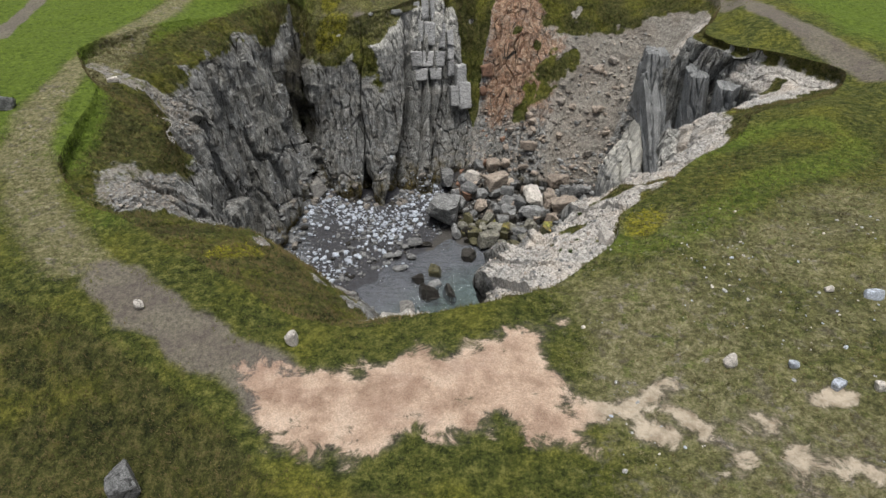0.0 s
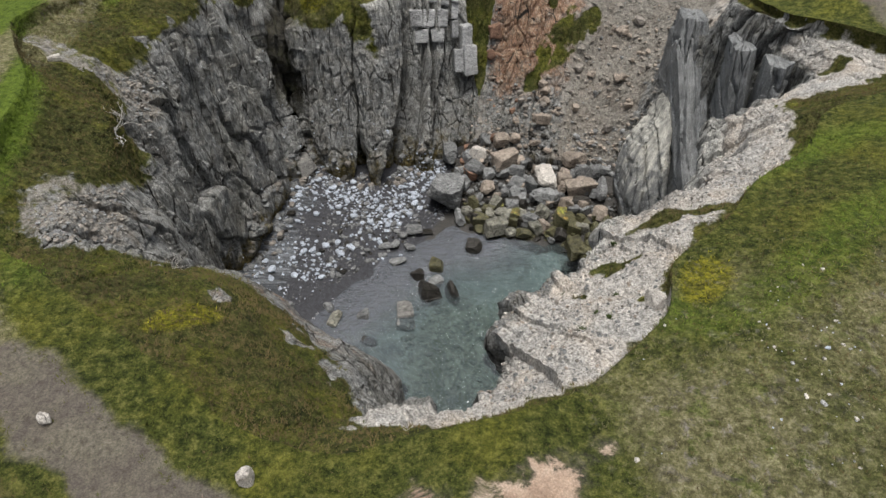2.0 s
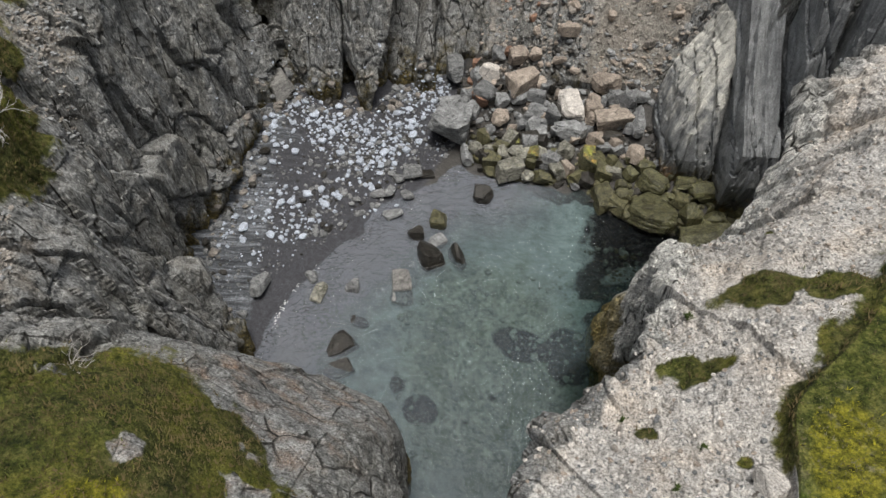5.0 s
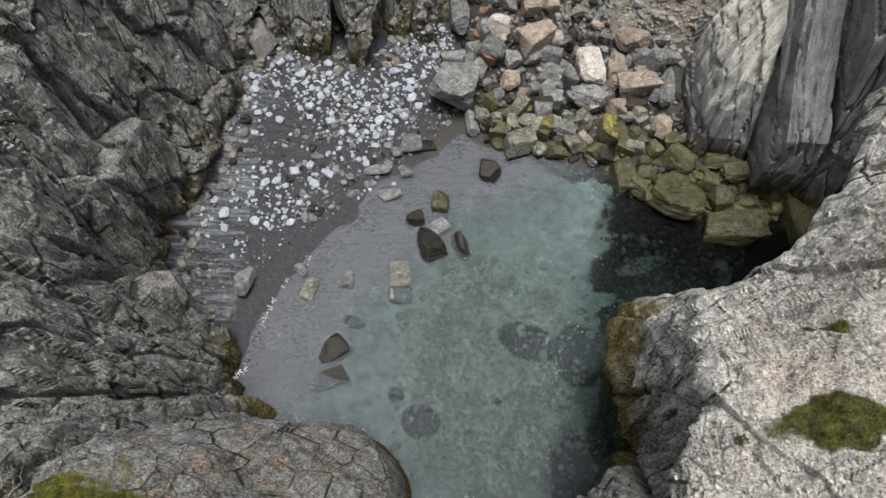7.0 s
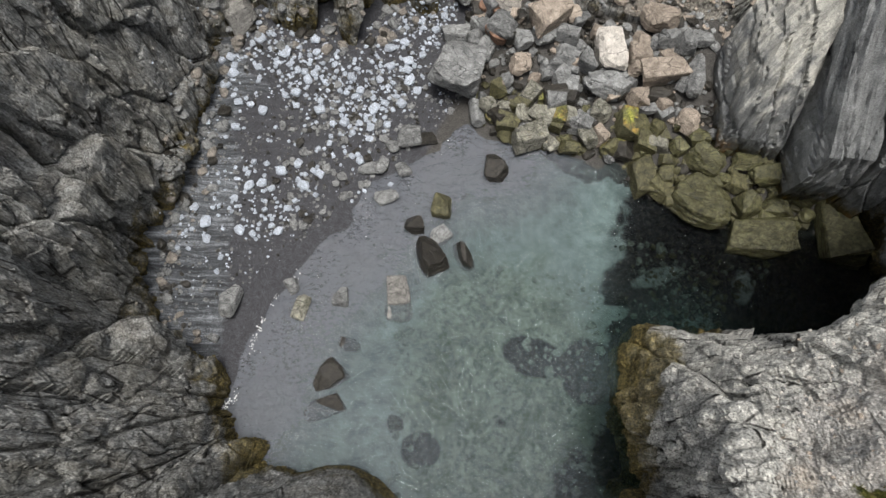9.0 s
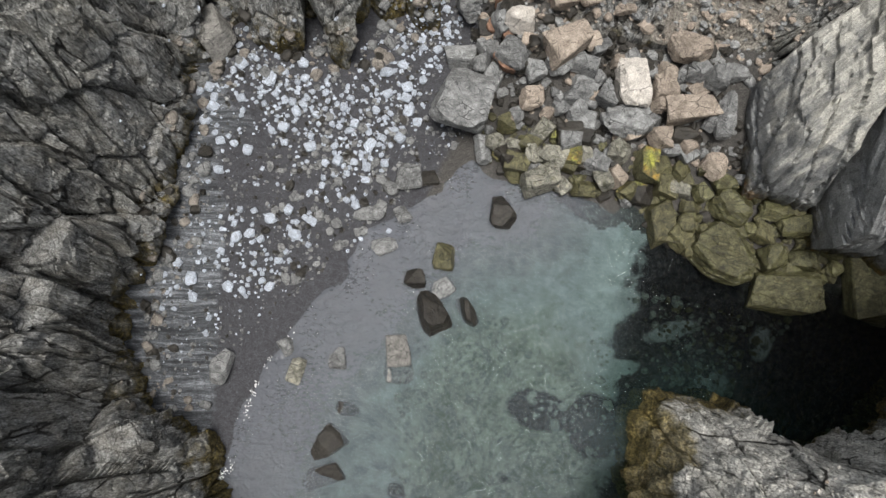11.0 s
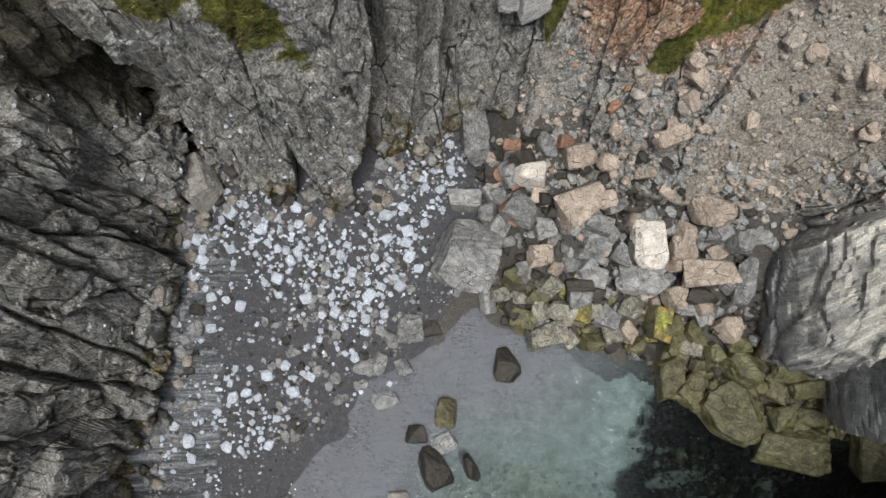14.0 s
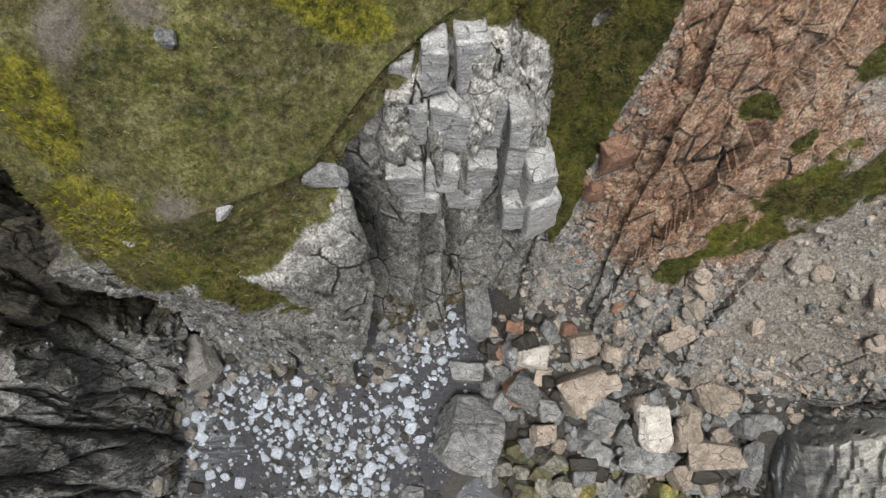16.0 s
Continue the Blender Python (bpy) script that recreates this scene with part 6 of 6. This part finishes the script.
# ---- the leaning slab and the columns beside the landslip ----
def crag(name, levels, label, seed, material, each=26, step=0.11):
    """A leaning block of slate through outlines of five corners at rising heights, with bedding and joints."""
    def outline(pts):
        pts = np.array(pts, float)
        f = np.arange(each)[:, None] / each
        return np.concatenate([pts[k] * (1 - f) + pts[(k + 1) % len(pts)] * f for k in range(len(pts))])
    rows = []
    for (z0, a), (z1, b) in zip(levels[:-1], levels[1:]):
        a, b = outline(a), outline(b)
        count = max(2, int(np.linalg.norm(np.append(b.mean(0) - a.mean(0), z1 - z0)) / step))
        for j in range(count):
            f = j / count
            rows.append(np.column_stack([a * (1 - f) + b * f, np.full(len(a), z0 + (z1 - z0) * f)]))
    rows.append(np.column_stack([b, np.full(len(b), levels[-1][0])]))
    mid = b.mean(0)
    for f in (0.6, 0.3, 0.002):
        rows.append(np.column_stack([mid + (b - mid) * f, np.full(len(b), levels[-1][0] + 0.12 * (1 - f))]))
    g = np.array(rows)
    n = g.shape[1]
    away = np.roll(g, -1, 1)[:, :, :2] - np.roll(g, 1, 1)[:, :, :2]
    away = np.stack([away[:, :, 1], -away[:, :, 0]], 2)
    away *= np.sign((away * (g[:, :, :2] - g[:, :, :2].mean(1, keepdims=True))).sum(2))[:, :, None]
    away = away.reshape(-1, 2)
    away /= np.linalg.norm(away, axis=1)[:, None] + 1e-6
    p = g.reshape(-1, 3).copy()
    bed = p + 0.05 * np.stack([fbm(p / 1.1, 2, seed + 1), fbm(p / 1.1, 2, seed + 2), fbm(p / 1.1, 2, seed + 3)], 1)
    bed[:, 1] -= 0.75 * bed[:, 2]
    d1, d2, r, tl = blocks(bed / np.array([0.5, 2.4, 5.0]) + seed, seed)
    d = (r - 0.5) * 0.17 + tl * 0.12 - 0.12 * np.exp(-((d2 - d1) / 0.04) ** 2)
    d1, d2, r, tl = blocks(bed / np.array([0.16, 0.9, 1.6]) + seed, seed + 9)
    d += (r - 0.5) * 0.06 + tl * 0.06 + 0.06 * fbm(p / 0.9, 4, seed + 4)
    p[:, :2] += away * d[:, None]
    p[:, 2] += 0.8 * d + 0.06 * fbm(p / 0.5, 2, seed)
    i = np.arange(len(rows) - 1)[:, None] * n + np.arange(n)[None, :]
    k = np.arange(len(rows) - 1)[:, None] * n + (np.arange(n)[None, :] + 1) % n
    quads = np.stack([i, k, k + n, i + n], 2).reshape(-1, 4)
    me = bpy.data.meshes.new(name)
    me.from_pydata(p.tolist(), [], quads.tolist())
    me.materials.append(material)
    ob = new(name, me)
    ob.parent = cliff
    return tagged(ob, label)


crag("rock_slab", (
    (-0.4, [(9.40, 32.1), (11.30, 31.5), (12.09, 33.0), (12.29, 38.2), (9.50, 35.7)]), (2.1, [(9.30, 32.1), (11.20, 31.5), (11.99, 33.0), (12.29, 38.2), (9.40, 35.5)]),
    (3.3, [(9.45, 32.4), (11.00, 31.9), (11.89, 33.1), (12.29, 38.1), (9.45, 35.5)]), (4.3, [(9.70, 32.9), (10.90, 32.5), (11.79, 33.3), (12.29, 38.0), (9.75, 35.7)]),
    (5.1, [(10.15, 33.8), (11.20, 33.3), (11.79, 33.9), (12.29, 37.9), (10.45, 36.2)]), (6.0, [(11.05, 34.4), (11.50, 34.1), (11.79, 34.6), (12.29, 37.7), (11.20, 36.7)]),
    (7.1, [(11.59, 35.3), (11.74, 35.2), (11.89, 35.4), (12.29, 37.4), (11.89, 37.1)])), "leaning block of grey layered slate by the landslip", 3, SLAB_SLATE)
crag("rock_column", (
    (-0.4, [(11.7, 30.6), (13.0, 30.3), (13.4, 32.0), (13.2, 38.2), (11.6, 38.2)]), (2.4, [(11.4, 30.1), (12.9, 29.9), (13.3, 32.0), (13.2, 38.2), (11.5, 38.2)]),
    (4.0, [(11.45, 30.2), (12.8, 30.2), (13.2, 32.2), (13.2, 38.2), (11.5, 38.2)]), (5.8, [(11.5, 32.4), (12.8, 32.4), (13.2, 33.6), (13.2, 38.2), (11.5, 38.2)]),
    (9.4, [(11.45, 35.9), (12.8, 35.7), (13.2, 36.5), (13.2, 38.2), (11.6, 38.2)]), (10.6, [(11.6, 36.5), (12.7, 36.2), (13.0, 36.8), (13.0, 38.0), (11.8, 38.0)])), "tall inclined rib of grey slate", 5, RIB_SLATE)
crag("rock_column", (
    (-0.4, [(13.2, 30.8), (13.9, 30.3), (14.4, 31.6), (14.2, 34.0), (13.2, 34.0)]), (4.2, [(13.15, 30.6), (13.8, 30.3), (14.3, 31.6), (14.2, 34.0), (13.2, 34.0)]),
    (9.6, [(12.6, 31.9), (13.3, 31.5), (13.8, 32.2), (13.9, 33.8), (12.9, 33.8)]), (10.9, [(12.6, 32.2), (13.3, 31.9), (13.8, 32.4), (13.8, 33.8), (12.8, 33.8)])), "narrow upright rib of grey slate", 8, RIB_SLATE)
crag("rock_column", (
    (-0.4, [(13.4, 30.2), (14.1, 29.5), (15.0, 31.0), (14.6, 32.2), (13.8, 32.2)]), (6.0, [(13.4, 30.2), (14.0, 29.6), (15.0, 31.0), (14.6, 32.2), (13.8, 32.2)]),
    (10.9, [(13.5, 30.7), (14.0, 30.1), (14.8, 31.0), (14.5, 31.9), (13.8, 31.9)])), "narrow upright rib of grey slate", 11, RIB_SLATE)

# ---- plants ----
def leaf_mesh(name, roots, sizes, tints, blades, lean, width):
    """Tufts of pointed leaves joined into one mesh, each tuft with its own green."""
    n = len(roots)
    k = np.repeat(np.arange(n), blades)
    m = len(k)
    a = rng.uniform(0, 2 * np.pi, m)
    out = np.stack([np.cos(a), np.sin(a), np.zeros(m)], 1)
    side = np.stack([-np.sin(a), np.cos(a), np.zeros(m)], 1)
    s = sizes[k] * rng.uniform(0.6, 1.2, m)
    base = roots[k] + out * (0.25 * s * rng.random(m))[:, None]
    tip = base + out * (s * lean * rng.uniform(0.5, 1.4, m))[:, None] + np.array([0, 0, 1]) * (s * rng.uniform(0.5, 1.0, m))[:, None]
    wide = (width * s)[:, None]
    co = np.stack([base - side * wide, base + side * wide, tip], 1).reshape(-1, 3)
    co[:, 2] -= np.tile([0.02, 0.02, 0], m)
    me = bpy.data.meshes.new(name)
    me.vertices.add(m * 3), me.loops.add(m * 3), me.polygons.add(m)
    me.vertices.foreach_set("co", co.ravel())
    me.loops.foreach_set("vertex_index", np.arange(m * 3, dtype=np.int32))
    me.polygons.foreach_set("loop_start", np.arange(0, m * 3, 3, dtype=np.int32))
    me.update(calc_edges=True)
    c = np.ones((m * 3, 4), np.float32)
    c[:, :3] = np.repeat(tints[k] * rng.uniform(0.75, 1.25, (m, 1)), 3, 0)
    me.attributes.new("tint", "FLOAT_COLOR", "POINT").data.foreach_set("color", c.ravel())
    me.materials.append(PLANT)
    return new(name, me)


def on_ground(n, grid, weight):
    """Random places on a band of the land, by weight, with their cell."""
    nr = len(grid)
    a, b, c, d = grid[:-1], grid[1:], np.roll(grid, -1, 1)[:-1], np.roll(grid, -1, 1)[1:]
    area = np.linalg.norm(np.cross(b - a, c - a), axis=2)
    w = (area * weight.reshape(nr, -1)[:-1]).ravel()
    pick = rng.choice(len(w), n, p=w / w.sum())
    i, j = pick // AROUND, pick % AROUND
    f, g = rng.random((n, 1)), rng.random((n, 1))
    place = (a[i, j] * (1 - f) + b[i, j] * f) * (1 - g) + (c[i, j] * (1 - f) + d[i, j] * f) * g
    return place, i * AROUND + j


def tints_at(place, masks, cell):
    lush, heath = masks["lush"].ravel()[cell], masks["heath"].ravel()[cell]
    warm = grain(place / 0.7, 201)[:, None]
    gold = (masks["gorse"].ravel()[cell] > 0.3 + 0.4 * rng.random(len(cell)))[:, None]
    green = np.array([0.05, 0.068, 0.013]) * (1 - warm) + np.array([0.145, 0.142, 0.038]) * warm
    green = np.where(gold, np.array([0.3, 0.28, 0.025]), green)
    brown = np.array([0.05, 0.046, 0.02]) * (1 - warm) + np.array([0.17, 0.13, 0.06]) * warm
    fresh = np.array([0.1, 0.16, 0.018]) * (1 - warm) + np.array([0.19, 0.255, 0.04]) * warm
    tan = np.array([0.11, 0.102, 0.05]) * (1 - warm) + np.array([0.26, 0.242, 0.135]) * warm
    green = np.where(masks["lichen"].ravel()[cell][:, None] > 0.12 + 0.5 * rng.random((len(cell), 1)), tan, green)
    h, l = heath[:, None] > rng.random((len(cell), 1)), lush[:, None] > 0.3 + 0.5 * rng.random((len(cell), 1))
    return np.where(l, fresh, np.where(h, brown, green))


GROUND = np.stack([gx, gy, gz], 2)
bare = np.clip(1.6 * ground_masks["soil"] + 0.8 * ground_masks["path"], 0, 1)
close = smooth(14, 5, np.repeat(reach, AROUND)) * (1 - bare) * (smooth(0.9, 0.4, fbm(GROUND.reshape(-1, 3) / 0.8, 3, 207)) + 0.15)
seen = np.clip(smooth(30, 14, gy.ravel()) + smooth(38, 40, gy.ravel()), 0.12, 1)
place, cell = on_ground(130000, GROUND, close * seen)
keep = ground_masks["soil"].ravel()[cell] < 0.3
place, cell = place[keep], cell[keep]
grass = leaf_mesh("turf_grass", place, rng.uniform(0.03, 0.075, len(place)), tints_at(place, ground_masks, cell), 4, 0.9, 0.2)
tagged(grass, "short wind-cropped grass and heather", "grass", kind="stuff")
place, cell = on_ground(45000, D, np.clip(veg - 0.35, 0, 1) * (dd < 2.6))
slope_grass = leaf_mesh("bank_grass", place, rng.uniform(0.04, 0.09, len(place)), tints_at(place, cliff_masks, cell), 4, 0.9, 0.18)
tagged(slope_grass, "rough olive grass and heather on the banks", "grass", kind="stuff")


def dead_bush(x, y, size, seed):
    """A bleached, leafless shrub: a stump with branching twigs."""
    g = random.Random(seed)
    z, _ = rest(x, y)
    shrub = new("dead_shrub")
    shrub.matrix_basis = pose(x, y, z + 0.02)
    tagged(shrub, "bleached leafless dead shrub sprawling on the turf", "shrub")

    def limb(name):
        cu = bpy.data.curves.new(name, "CURVE")
        cu.dimensions, cu.bevel_depth, cu.bevel_resolution = "3D", 0.022 * size, 1
        cu.materials.append(WOOD)
        ob = new(name, cu)
        ob.parent = shrub
        return cu

    def twig(cu, start, way, length, thick, left):
        sp = cu.splines.new("POLY")
        sp.points.add(6)
        p, ends = Vector(start), []
        for k, pt in enumerate(sp.points):
            pt.co, pt.radius = (*p, 1), thick * (1 - 0.12 * k)
            ends.append((p.copy(), way.copy()))
            way = (way + Vector((g.uniform(-0.4, 0.4), g.uniform(-0.4, 0.4), g.uniform(-0.25, 0.25)))).normalized()
            p = p + way * length / 6
        if left:
            for q, v in g.sample(ends[2:], 3):
                twig(cu, q, (v + Vector((g.uniform(-0.9, 0.9), g.uniform(-0.9, 0.9), g.uniform(-0.2, 0.5)))).normalized(), length * 0.6, thick * 0.6, left - 1)

    twig(limb("stump"), (0, 0, -0.06), Vector((0.2, 0.1, 0.9)).normalized(), 0.25 * size, 1.8, 0)
    for k in range(7):
        a = k * 0.9 + g.uniform(-0.3, 0.3)
        twig(limb("branch"), (0, 0, 0), Vector((math.cos(a), math.sin(a), g.uniform(0.1, 0.5))).normalized(), size * g.uniform(0.6, 1.1), 1.0, 2)
    return shrub


dead_bush(-10.75, 23.3, 0.8, 3)
dead_bush(-7.15, 17.4, 0.45, 5)

# small green plants growing in the ledge gravel
for x, y in ((3.5, 14.6), (3.3, 14.9), (2.9, 14.4), (3.9, 15.6), (4.6, 18.6), (2.9, 16.3)):
    z, _ = rest(x, y)
    spots = np.array([[x, y, z]]) + np.concatenate([rng.normal(0, 0.035, (26, 2)), np.zeros((26, 1))], 1)
    tagged(leaf_mesh("ledge_plant", spots, rng.uniform(0.04, 0.08, 26), np.tile([[0.06, 0.085, 0.025]], (26, 1)), 5, 0.8, 0.2), "small green plant rooted in ledge gravel", "plant", "plants on the ledge")
